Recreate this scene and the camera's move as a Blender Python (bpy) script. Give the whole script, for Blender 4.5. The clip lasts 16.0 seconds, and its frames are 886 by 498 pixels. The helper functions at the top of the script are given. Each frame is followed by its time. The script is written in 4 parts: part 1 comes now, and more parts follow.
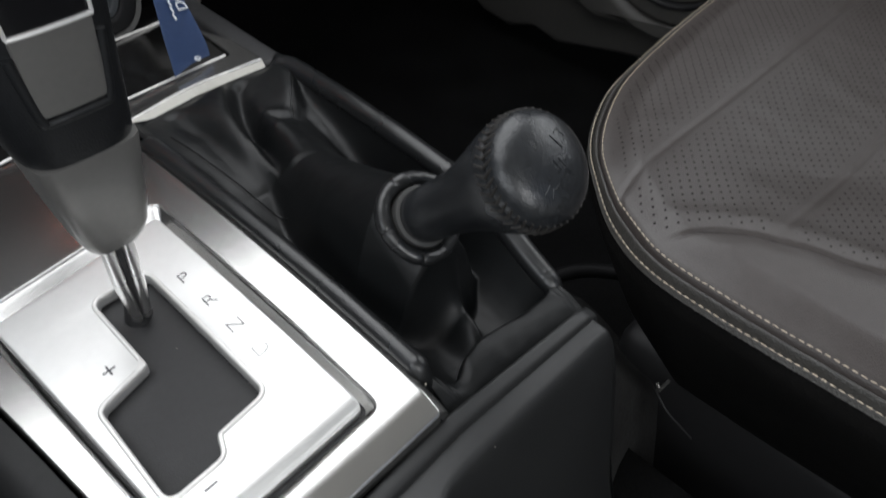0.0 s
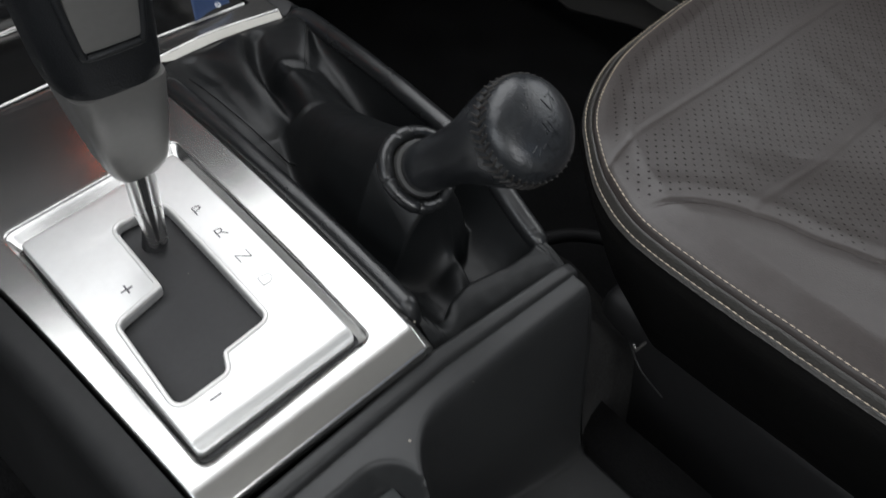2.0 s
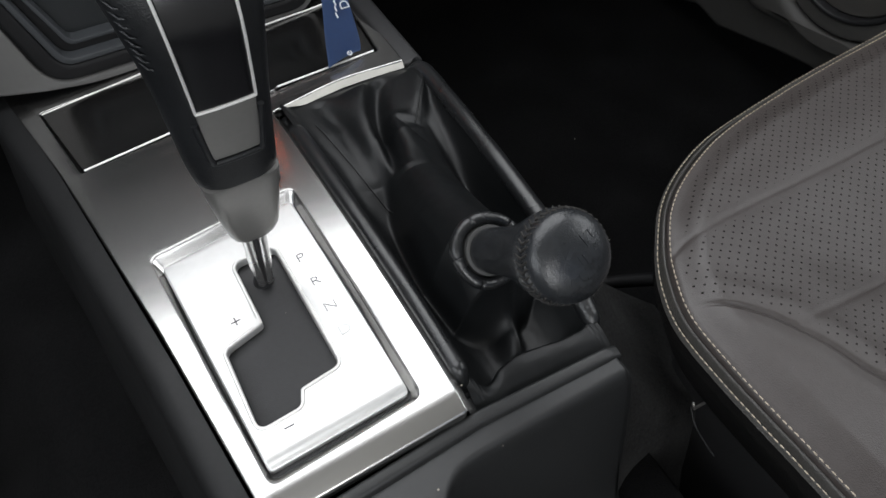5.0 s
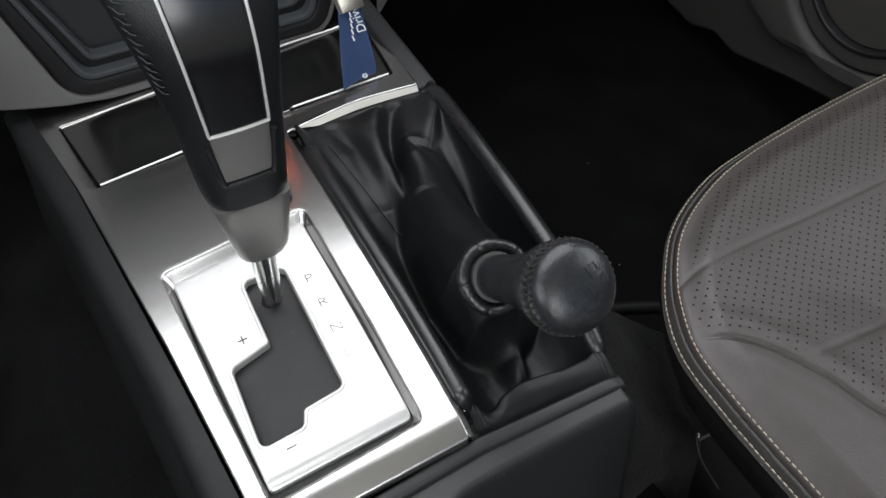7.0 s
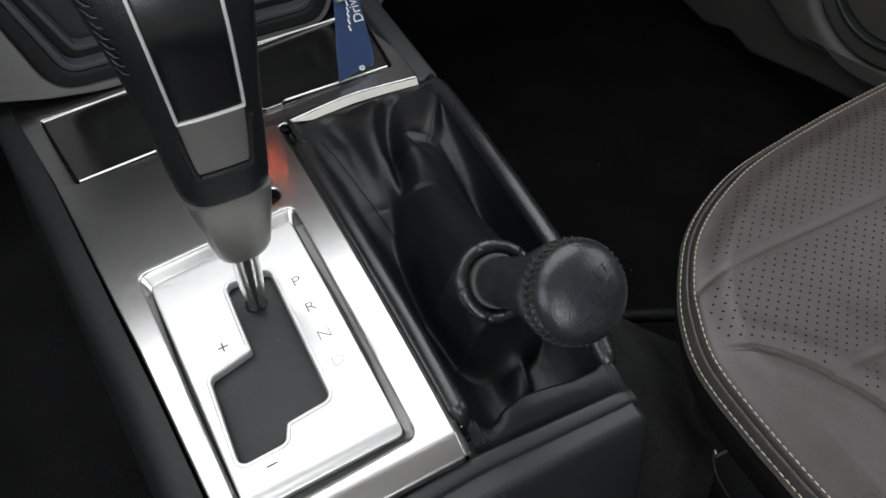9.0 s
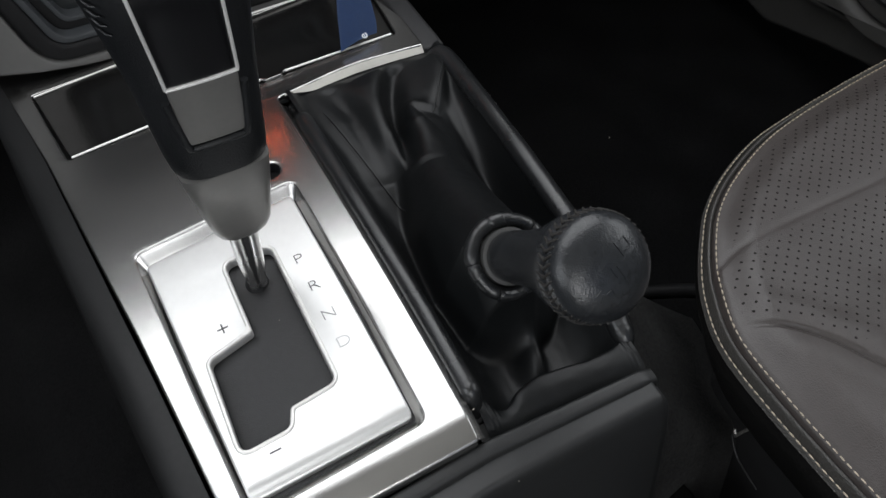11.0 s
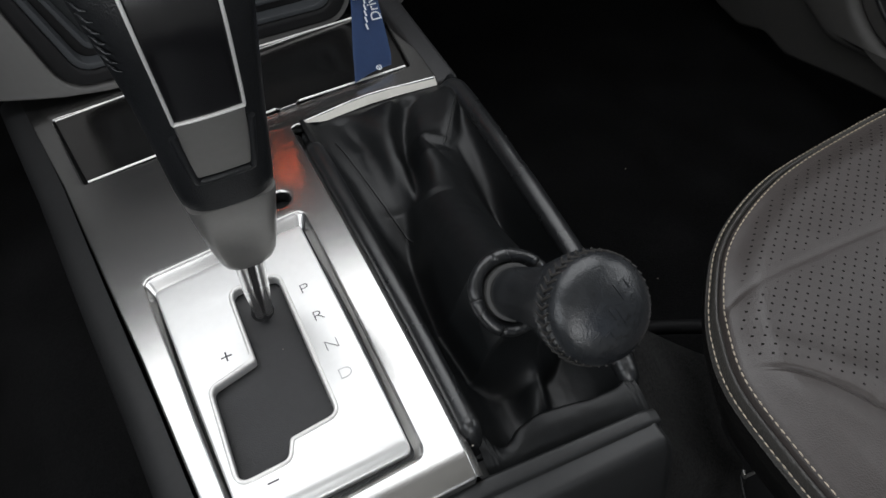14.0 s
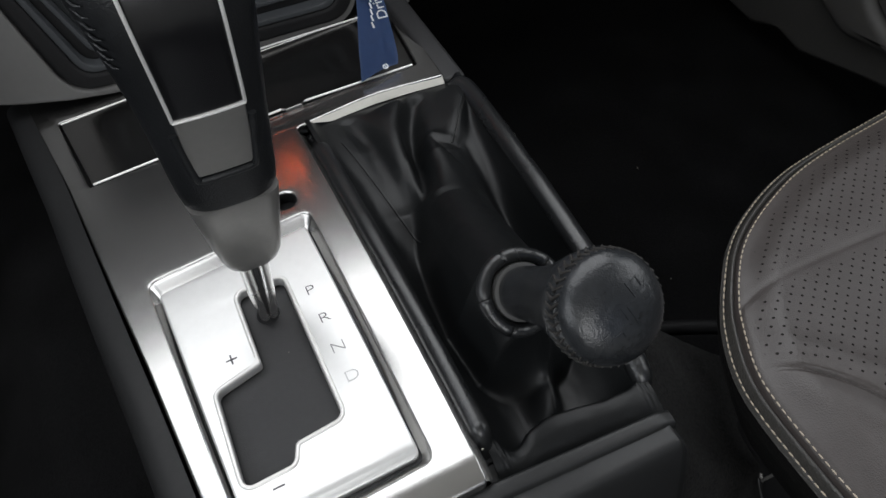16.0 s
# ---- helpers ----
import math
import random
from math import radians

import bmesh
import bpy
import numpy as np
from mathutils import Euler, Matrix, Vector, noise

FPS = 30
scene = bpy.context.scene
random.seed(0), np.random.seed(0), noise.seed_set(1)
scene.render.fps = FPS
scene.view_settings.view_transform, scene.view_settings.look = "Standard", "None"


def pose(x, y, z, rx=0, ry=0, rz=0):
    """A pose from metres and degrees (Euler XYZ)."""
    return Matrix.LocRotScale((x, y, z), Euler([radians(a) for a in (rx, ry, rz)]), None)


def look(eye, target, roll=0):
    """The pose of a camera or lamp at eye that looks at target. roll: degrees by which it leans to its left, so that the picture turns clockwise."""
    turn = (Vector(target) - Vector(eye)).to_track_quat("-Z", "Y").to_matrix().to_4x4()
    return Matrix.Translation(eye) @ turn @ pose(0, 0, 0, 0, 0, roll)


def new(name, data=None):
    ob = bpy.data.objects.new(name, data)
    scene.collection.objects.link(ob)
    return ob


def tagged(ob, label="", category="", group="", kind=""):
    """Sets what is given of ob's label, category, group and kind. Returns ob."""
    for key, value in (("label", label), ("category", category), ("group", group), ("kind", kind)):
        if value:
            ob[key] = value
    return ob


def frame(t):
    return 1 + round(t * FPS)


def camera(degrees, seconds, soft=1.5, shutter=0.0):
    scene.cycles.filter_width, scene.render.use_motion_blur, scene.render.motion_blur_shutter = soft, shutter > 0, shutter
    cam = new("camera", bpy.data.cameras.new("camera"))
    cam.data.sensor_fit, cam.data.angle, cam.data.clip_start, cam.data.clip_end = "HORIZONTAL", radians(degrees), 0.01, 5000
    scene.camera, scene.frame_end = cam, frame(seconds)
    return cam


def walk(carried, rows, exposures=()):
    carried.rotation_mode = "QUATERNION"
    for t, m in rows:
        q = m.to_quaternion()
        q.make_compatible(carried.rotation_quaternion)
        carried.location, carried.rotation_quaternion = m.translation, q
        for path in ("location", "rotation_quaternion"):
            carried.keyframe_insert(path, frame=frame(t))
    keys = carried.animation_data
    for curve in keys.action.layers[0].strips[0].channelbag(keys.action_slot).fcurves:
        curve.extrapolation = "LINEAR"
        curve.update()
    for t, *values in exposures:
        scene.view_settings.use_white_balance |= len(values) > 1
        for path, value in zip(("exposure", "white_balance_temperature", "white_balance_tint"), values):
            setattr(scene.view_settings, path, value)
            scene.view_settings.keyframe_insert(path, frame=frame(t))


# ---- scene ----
cam = camera(61.7, 16.0, soft=1.5, shutter=0.4)
PATH = [
    (0, (-0.0682, -0.235, 0.7129), (0.7271, 0.4601, -0.3686), 3.65),
    (0.5, (-0.0816, -0.2297, 0.717), (0.7889, 0.5082, -0.2745), 4.07),
    (1, (-0.0826, -0.2426, 0.7042), (0.7543, 0.5124, -0.3031), 4.20),
    (1.5, (-0.0871, -0.245, 0.7092), (0.7052, 0.4934, -0.3453), 4.95),
    (2, (-0.0864, -0.2568, 0.732), (0.6716, 0.3973, -0.4005), 7.70),
    (2.5, (-0.0806, -0.2702, 0.7613), (0.5871, 0.3342, -0.4527), 7.28),
    (3, (-0.0614, -0.2683, 0.7814), (0.5317, 0.3903, -0.4431), 6.22),
    (3.5, (-0.0587, -0.2641, 0.8184), (0.5005, 0.4579, -0.3862), 4.33),
    (4, (-0.0541, -0.2681, 0.8264), (0.4646, 0.4754, -0.3832), 2.76),
    (4.2, (-0.0498, -0.2665, 0.8277), (0.4496, 0.4757, -0.3908), 2.31),
    (6.5, (-0.0383, -0.2619, 0.843), (0.4439, 0.5199, -0.3576), 3.26),
    (7, (-0.037, -0.262, 0.8413), (0.4424, 0.5269, -0.3557), 3.22),
    (7.5, (-0.0324, -0.2592, 0.837), (0.4443, 0.5344, -0.358), 3.27),
    (8, (-0.0324, -0.2558, 0.8329), (0.4429, 0.5417, -0.36), 3.33),
    (8.5, (-0.0276, -0.2535, 0.8204), (0.442, 0.5513, -0.3698), 3.10),
    (9, (-0.018, -0.2481, 0.8095), (0.4461, 0.5594, -0.381), 2.45),
    (9.2, (-0.0145, -0.2485, 0.8045), (0.4508, 0.5585, -0.386), 2.23),
    (11.3, (-0.0133, -0.2341, 0.789), (0.4223, 0.5471, -0.4296), 1.27),
    (11.5, (-0.0174, -0.2332, 0.7936), (0.4186, 0.5504, -0.4234), 1.56),
    (12, (-0.015, -0.2341, 0.8013), (0.4105, 0.5552, -0.4156), 1.13),
    (12.5, (-0.0147, -0.2358, 0.8028), (0.4088, 0.569, -0.4046), 0.93),
    (13, (-0.0122, -0.2387, 0.8064), (0.4124, 0.5778, -0.3928), 0.96),
    (13.5, (-0.0097, -0.2375, 0.801), (0.4146, 0.5905, -0.3904), 1.01),
    (14, (-0.003, -0.2365, 0.7944), (0.4148, 0.5975, -0.3951), 0.64),
    (14.5, (-0.0049, -0.2349, 0.7885), (0.4105, 0.6045, -0.3979), 0.48),
    (15, (0.0062, -0.2374, 0.7863), (0.412, 0.6056, -0.4011), -0.30),
    (15.5, (0.0033, -0.2355, 0.7852), (0.4062, 0.611, -0.4005), -0.69),
    (16, (0.0011, -0.2344, 0.7862), (0.399, 0.6151, -0.3991), -1.02),
]
S = 0.86  # metres to one unit of the plan, in which the path and all shapes are drawn
walk(cam, [(t, look(Vector(eye) * S, Vector(target) * S, roll)) for t, eye, target, roll in PATH], [(0.0, 0.2), (2.0, 0.16), (3.5, 0.2), (7.0, 0.43), (9.0, 0.28), (11.5, 0.03), (16.0, 0.01)])

# ---- world and lights ----
world = bpy.data.worlds.new("overcast_sky")
scene.world = world
world.use_nodes = True
wn = world.node_tree.nodes
sky = wn.new("ShaderNodeTexSky")
sky.sky_type, sky.sun_disc = "NISHITA", False
sky.sun_elevation, sky.sun_rotation = radians(50), radians(200)
world.node_tree.links.new(sky.outputs[0], wn["Background"].inputs[0])
wn["Background"].inputs[1].default_value = 0.06


def window_light(name, eye, target, sx, sy, watts, color=(1, 1, 1)):
    """Daylight that comes in at a window's opening."""
    data = bpy.data.lights.new(name, "AREA")
    data.shape, data.size, data.size_y, data.energy, data.color = "RECTANGLE", sx * S, sy * S, watts, color
    ob = new(name, data)
    ob.matrix_world = look(Vector(eye) * S, Vector(target) * S)
    return ob


window_light("windscreen_light", (0.15, 0.405, 1.20), (0.15, 0.045, 0.55), 1.35, 0.92, 8.4, (0.985, 0.995, 1.0))
window_light("side_window_light", (-0.78, -0.33, 1.02), (0.1, -0.1, 0.4), 0.90, 0.44, 2.9, (0.95, 0.98, 1.0))
window_light("far_window_light", (1.02, -0.22, 1.05), (0.25, -0.05, 0.4), 0.72, 0.42, 2.1, (0.97, 0.99, 1.0))
window_light("rear_window_light", (-0.27, -1.27, 1.06), (0.11, 0.0, 0.55), 0.60, 0.46, 3.6, (0.99, 0.995, 1.0))


# ---- materials ----
def material(name, color, rough=0.5, metal=0.0, spread=0.15, scale=60.0, bump=0.0, bump_scale=400.0, coat=0.0,
             spec=0.5, rough_spread=0.1, kind="noise", sheen=0.0, wrinkle=0.0, wrinkle_scale=90.0):
    """A surface with colour variation at two scales, uneven gloss and fine relief, in object metres."""
    m = bpy.data.materials.new(name)
    m.use_nodes = True
    nt = m.node_tree
    n, l = nt.nodes, nt.links
    b = n["Principled BSDF"]
    co = n.new("ShaderNodeTexCoord")
    big = n.new("ShaderNodeTexNoise")
    big.inputs["Scale"].default_value, big.inputs["Detail"].default_value = scale * 0.2, 4
    fine = n.new("ShaderNodeTexNoise")
    fine.inputs["Scale"].default_value, fine.inputs["Detail"].default_value = scale * 6, 3
    l.new(co.outputs["Object"], big.inputs["Vector"])
    l.new(co.outputs["Object"], fine.inputs["Vector"])
    mix = n.new("ShaderNodeMath")
    mix.operation = "ADD"
    l.new(big.outputs["Fac"], mix.inputs[0])
    l.new(fine.outputs["Fac"], mix.inputs[1])
    ramp = n.new("ShaderNodeMapRange")
    ramp.inputs["From Min"].default_value, ramp.inputs["From Max"].default_value = 0.6, 1.4
    ramp.inputs["To Min"].default_value, ramp.inputs["To Max"].default_value = 1 - spread, 1 + spread
    l.new(mix.outputs[0], ramp.inputs["Value"])
    col = n.new("ShaderNodeVectorMath")
    col.operation = "SCALE"
    col.inputs[0].default_value = color
    l.new(ramp.outputs[0], col.inputs["Scale"])
    l.new(col.outputs[0], b.inputs["Base Color"])
    rr = n.new("ShaderNodeMapRange")
    rr.inputs["From Min"].default_value, rr.inputs["From Max"].default_value = 0.3, 0.7
    rr.inputs["To Min"].default_value, rr.inputs["To Max"].default_value = max(0.02, rough - rough_spread), rough + rough_spread
    l.new(big.outputs["Fac"], rr.inputs["Value"])
    l.new(rr.outputs[0], b.inputs["Roughness"])
    b.inputs["Metallic"].default_value = metal
    b.inputs["Specular IOR Level"].default_value = spec
    b.inputs["Coat Weight"].default_value = coat
    b.inputs["Sheen Weight"].default_value = sheen
    if bump:
        if kind == "leather":
            tex = n.new("ShaderNodeTexVoronoi")
            tex.inputs["Scale"].default_value = bump_scale
            out = tex.outputs["Distance"]
        else:
            tex = n.new("ShaderNodeTexNoise")
            tex.inputs["Scale"].default_value, tex.inputs["Detail"].default_value = bump_scale, 4
            out = tex.outputs["Fac"]
        l.new(co.outputs["Object"], tex.inputs["Vector"])
        bp = n.new("ShaderNodeBump")
        bp.inputs["Strength"].default_value, bp.inputs["Distance"].default_value = bump, 0.001
        l.new(out, bp.inputs["Height"])
        if wrinkle:
            fold = n.new("ShaderNodeTexNoise")
            fold.inputs["Scale"].default_value, fold.inputs["Detail"].default_value = wrinkle_scale, 5
            fold.inputs["Distortion"].default_value = 1.6
            l.new(co.outputs["Object"], fold.inputs["Vector"])
            bq = n.new("ShaderNodeBump")
            bq.inputs["Strength"].default_value, bq.inputs["Distance"].default_value = wrinkle, 0.004
            l.new(fold.outputs["Fac"], bq.inputs["Height"])
            l.new(bq.outputs[0], bp.inputs["Normal"])
        l.new(bp.outputs[0], b.inputs["Normal"])
    return m


SILVER = material("silver_paint", (0.56, 0.555, 0.545), 0.26, 1.0, 0.04, 40, 0.04, 3000, rough_spread=0.008)
PLATE = material("gate_plate_silver", (0.80, 0.80, 0.79), 0.42, 0.82, 0.03, 40, 0.03, 3000, rough_spread=0.01)
CHROME = material("chrome", (0.75, 0.75, 0.76), 0.12, 1.0, 0.04, 60, rough_spread=0.05)
PRONG = material("satin_prong", (0.72, 0.71, 0.70), 0.30, 1.0, 0.04, 60, rough_spread=0.05)
SATIN = material("satin_silver_plastic", (0.22, 0.215, 0.207), 0.36, 0.6, 0.05, 60, 0.05, 2500, rough_spread=0.04)
TRIM = material("satin_chrome", (0.78, 0.77, 0.75), 0.36, 0.4, 0.04, 60, rough_spread=0.05)
GLOSS = material("gloss_black", (0.008, 0.008, 0.009), 0.20, 0.0, 0.1, 30, rough_spread=0.03, spec=0.6)
BLACK = material("black_plastic", (0.018, 0.018, 0.019), 0.5, 0.0, 0.2, 60, 0.25, 1800, rough_spread=0.08)
TRAY = material("soft_black_plastic", (0.0185, 0.0192, 0.0198), 0.46, 0.0, 0.15, 40, 0.12, 2200, rough_spread=0.05)
WELL = material("dark_grey_plastic", (0.0165, 0.0188, 0.0208), 0.55, 0.0, 0.1, 60, 0.06, 2200, spec=0.35)
LEATHER = material("black_leather", (0.0046, 0.0053, 0.0058), 0.45, 0.0, 0.25, 60, 0.07, 1500, kind="leather", rough_spread=0.06, spec=0.34, wrinkle=0.007, wrinkle_scale=90)
ROLL = material("padded_leather_edge", (0.012, 0.0128, 0.0136), 0.29, 0.0, 0.25, 60, 0.10, 1500, kind="leather", rough_spread=0.06, spec=0.65)
FLANK = material("matt_black_side", (0.0125, 0.0128, 0.0132), 0.55, 0.0, 0.2, 40, 0.12, 1800, spec=0.3)
GRIP = material("grip_leather", (0.0092, 0.010, 0.0112), 0.40, 0.0, 0.25, 60, 0.16, 1300, kind="leather", rough_spread=0.06, spec=0.42, wrinkle=0.012, wrinkle_scale=150)
KNOB = material("worn_knob_leather", (0.017, 0.0185, 0.0205), 0.24, 0.0, 0.40, 60, 0.10, 1500, kind="leather", rough_spread=0.11, wrinkle=0.095, wrinkle_scale=120)
SIDE = material("seat_side_leather", (0.0065, 0.0063, 0.0061), 0.55, 0.0, 0.2, 50, 0.3, 900, kind="leather", spec=0.18)
PIPING = material("piping_leather", (0.045, 0.043, 0.040), 0.38, 0.0, 0.2, 60, 0.3, 900, kind="leather")
THREAD = material("tan_thread", (0.45, 0.385, 0.295), 0.7, 0.0, 0.2, 200)
BLACK_THREAD = material("black_thread", (0.024, 0.022, 0.020), 0.6, 0.0, 0.3, 200)
DULL = material("dull_grey_ring", (0.045, 0.045, 0.044), 0.5, 0.0, 0.1, 80)
# the panel's silver again, darkened in colour for the dash mirrored in the lid
LID = material("lid_silver_dark_reflection", (0.28, 0.273, 0.268), 0.20, 1.0, 0.04, 40, 0.03, 3000, rough_spread=0.008)
# lit copy of the carpet below: lighter colour in place of light between the seats
LIT_CARPET = material("lit_black_carpet", (0.030, 0.030, 0.030), 0.95, 0.0, 0.95, 80, 0.9, 700, spec=0.12)
CARPET = material("black_carpet", (0.0050, 0.0050, 0.0052), 0.95, 0.0, 0.95, 70, 0.9, 700, spec=0.12)
GREY = material("grey_trim_plastic", (0.092, 0.090, 0.087), 0.55, 0.0, 0.06, 30, 0.15, 1500)
DOOR = material("door_grey_plastic", (0.072, 0.069, 0.065), 0.55, 0.0, 0.08, 20, 0.12, 1200)
CLOTH = material("headlining_cloth", (0.62, 0.61, 0.58), 0.9, 0.0, 0.06, 20, 0.2, 900, spec=0.2)
RIBBON = material("blue_woven_ribbon", (0.013, 0.052, 0.165), 0.45, 0.0, 0.15, 80, 0.3, 2500, sheen=0.3)
WHITE = material("white_print", (0.62, 0.66, 0.70), 0.6, 0.0, 0.05, 80)
INK = material("dark_print", (0.06, 0.06, 0.065), 0.5, 0.0, 0.1, 80)
FADED_INK = material("faded_print", (0.22, 0.22, 0.22), 0.5, 0.2, 0.5, 300)
WORN_INK = material("worn_print", (0.50, 0.50, 0.50), 0.5, 0.2, 0.3, 300)
STEEL = material("brushed_steel", (0.55, 0.52, 0.46), 0.35, 0.9, 0.06, 80)
RED = material("red_plastic", (0.45, 0.03, 0.02), 0.4, 0.0, 0.1, 60)
RUBBER = material("grey_rubber", (0.045, 0.050, 0.051), 0.5, 0.0, 0.1, 60, 0.1, 1500)
BEZEL = material("bezel_dark_grey", (0.034, 0.037, 0.040), 0.55, 0.0, 0.1, 60, spec=0.25)
PANE = material("dark_pane", (0.010, 0.0118, 0.0128), 0.5, 0.0, 0.15, 30, rough_spread=0.05, spec=0.25)
POCKET = material("matt_black_pocket", (0.007, 0.007, 0.0075), 0.6, 0.0, 0.2, 60, 0.1, 1500, spec=0.18)
MESH = material("speaker_mesh", (0.07, 0.066, 0.060), 0.6, 0.0, 0.2, 200, 0.5, 900)
# lit copy of the arm's silver: light on its rear edge put into the colour
LIT_SILVER = material("lit_silver_edge", (0.56, 0.545, 0.50), 0.5, 0.0, 0.05, 60, 0.05, 1500)
CRUMB = material("pale_crumb", (0.42, 0.38, 0.32), 0.8, 0.0, 0.2, 300)


def glowing(name, color, strength):
    m = bpy.data.materials.new(name)
    m.use_nodes = True
    b = m.node_tree.nodes["Principled BSDF"]
    b.inputs["Base Color"].default_value = (0.02, 0.01, 0.01, 1)
    b.inputs["Emission Color"].default_value = (*color, 1)
    b.inputs["Emission Strength"].default_value = strength
    return m


def seat_material():
    """Grey-brown seat leather with rows of small punched holes ahead of the cross seam."""
    m = material("seat_leather", (0.0432, 0.0366, 0.0346), 0.40, 0.0, 0.14, 40, 0.18, 1300, kind="leather", rough_spread=0.07, wrinkle=0.012, wrinkle_scale=60)
    nt = m.node_tree
    n, l = nt.nodes, nt.links
    b = n["Principled BSDF"]
    base = b.inputs["Base Color"].links[0].from_socket
    co = n.new("ShaderNodeTexCoord")
    sep = n.new("ShaderNodeSeparateXYZ")
    l.new(co.outputs["UV"], sep.inputs[0])

    def op(kind, a, c, d=None):
        k = n.new("ShaderNodeMath")
        k.operation = kind
        for i, v in enumerate((a, c, d)):
            if v is None:
                continue
            if isinstance(v, (int, float)):
                k.inputs[i].default_value = v
            else:
                l.new(v, k.inputs[i])
        return k.outputs[0]
    # holes on a staggered lattice: u, v in holes
    u, v = sep.outputs[0], sep.outputs[1]
    d = None
    for off in (0.0, 0.5):
        fu = op("SUBTRACT", op("FRACT", op("ADD", u, off), 0), 0.5)
        fv = op("SUBTRACT", op("FRACT", op("ADD", v, off), 0), 0.5)
        r = op("SQRT", op("ADD", op("MULTIPLY", op("MULTIPLY", fu, fu), 1.64), op("MULTIPLY", fv, fv)), 0)
        d = r if d is None else op("MINIMUM", d, r)
    hole = op("LESS_THAN", d, 0.106)
    at = n.new("ShaderNodeAttribute")
    at.attribute_name = "punched"
    mask = op("MULTIPLY", hole, op("GREATER_THAN", at.outputs["Fac"], 0.5))
    mx = n.new("ShaderNodeMix")
    mx.data_type = "RGBA"
    l.new(mask, mx.inputs["Factor"])
    l.new(base, mx.inputs[6])
    mx.inputs[7].default_value = (0.017, 0.016, 0.015, 1)
    l.new(mx.outputs[2], b.inputs["Base Color"])
    l.new(op("SUBTRACT", 0.5, op("MULTIPLY", mask, 0.5)), b.inputs["Specular IOR Level"])
    return m


SEAT = seat_material()


# ---- builders ----
def smooth(mesh, angle=40):
    for p in mesh.polygons:
        p.use_smooth = True
    mesh.set_sharp_from_angle(angle=radians(angle))


def part(name, bm, mat, parent=None, label="", angle=40, fix=True):
    """Links a bmesh as one mesh object, under a thing or a part."""
    if fix:
        bmesh.ops.recalc_face_normals(bm, faces=bm.faces)
    mesh = bpy.data.meshes.new(name)
    bm.to_mesh(mesh)
    bm.free()
    smooth(mesh, angle)
    mesh.materials.append(mat)
    ob = new(name, mesh)
    if parent:
        ob.parent = parent
    if label:
        ob["label"] = label
    return ob


def thing(name, label, category, group="", kind=""):
    return tagged(new(name), label, category, group, kind)


def join(*bms):
    out = bmesh.new()
    for b in bms:
        me = bpy.data.meshes.new("tmp")
        b.to_mesh(me)
        b.free()
        out.from_mesh(me)
        bpy.data.meshes.remove(me)
    return out


def box(x0, x1, y0, y1, z0, z1, bevel=0.002, seg=2):
    bm = bmesh.new()
    bmesh.ops.create_cube(bm, size=1)
    for v in bm.verts:
        v.co = Vector(((x0 + x1) / 2 + v.co.x * (x1 - x0), (y0 + y1) / 2 + v.co.y * (y1 - y0), (z0 + z1) / 2 + v.co.z * (z1 - z0)))
    if bevel:
        bmesh.ops.bevel(bm, geom=bm.edges[:], offset=bevel, segments=seg, affect="EDGES", profile=0.5)
    return bm


def rounded(points, radii, steps=6):
    """A closed polygon with its corners rounded; radii one number or one a corner."""
    out, n = [], len(points)
    for i in range(n):
        p, a, c = Vector(points[i]), Vector(points[i - 1]), Vector(points[(i + 1) % n])
        r = radii[i] if isinstance(radii, (list, tuple)) else radii
        if r <= 0:
            out.append(p)
            continue
        u, v = (a - p).normalized(), (c - p).normalized()
        ang = u.angle(v)
        d = min(r / math.tan(ang / 2), 0.48 * (a - p).length, 0.48 * (c - p).length)
        for k in range(steps + 1):
            t = k / steps
            out.append(p + u * d * (1 - t) ** 2 + v * d * t ** 2)
    return out


def plate(outlines, z0, z1, bevel=0.001, seg=2, cuts=()):
    """A flat piece with holes and rounded rims, from polygons in the plan; cut into strips at the given y."""
    cu = bpy.data.curves.new("plan", "CURVE")
    cu.dimensions, cu.fill_mode = "2D", "BOTH"
    for pts in outlines:
        sp = cu.splines.new("POLY")
        sp.points.add(len(pts) - 1)
        for q, p in zip(sp.points, pts):
            q.co = (p[0], p[1], 0, 1)
        sp.use_cyclic_u = True
    cu.extrude, cu.bevel_depth, cu.bevel_resolution, cu.offset = max((z1 - z0) / 2 - bevel, 0.0), bevel, seg, -bevel
    ob = new("plan", cu)
    me = bpy.data.meshes.new_from_object(ob.evaluated_get(bpy.context.evaluated_depsgraph_get()))
    bpy.data.objects.remove(ob)
    bpy.data.curves.remove(cu)
    bm = bmesh.new()
    bm.from_mesh(me)
    bpy.data.meshes.remove(me)
    bmesh.ops.remove_doubles(bm, verts=bm.verts, dist=1e-6)
    for y in cuts:
        bmesh.ops.bisect_plane(bm, geom=bm.verts[:] + bm.edges[:] + bm.faces[:], plane_co=(0, y, 0), plane_no=(0, 1, 0))
    for v in bm.verts:
        v.co.z += (z0 + z1) / 2
    return bm


def curve_points(pts, n=8, closed=False):
    """A smooth line through the points (Catmull-Rom)."""
    P = [Vector(p) for p in pts]
    out, m = [], len(P)
    for i in range(m if closed else m - 1):
        a, b, c, d = (P[(i + k) % m] if closed else P[min(max(i + k, 0), m - 1)] for k in (-1, 0, 1, 2))
        for k in range(n):
            t = k / n
            out.append(0.5 * ((2 * b) + (c - a) * t + (2 * a - 5 * b + 4 * c - d) * t * t + (3 * b - a - 3 * c + d) * t ** 3))
    if not closed:
        out.append(P[-1])
    return out


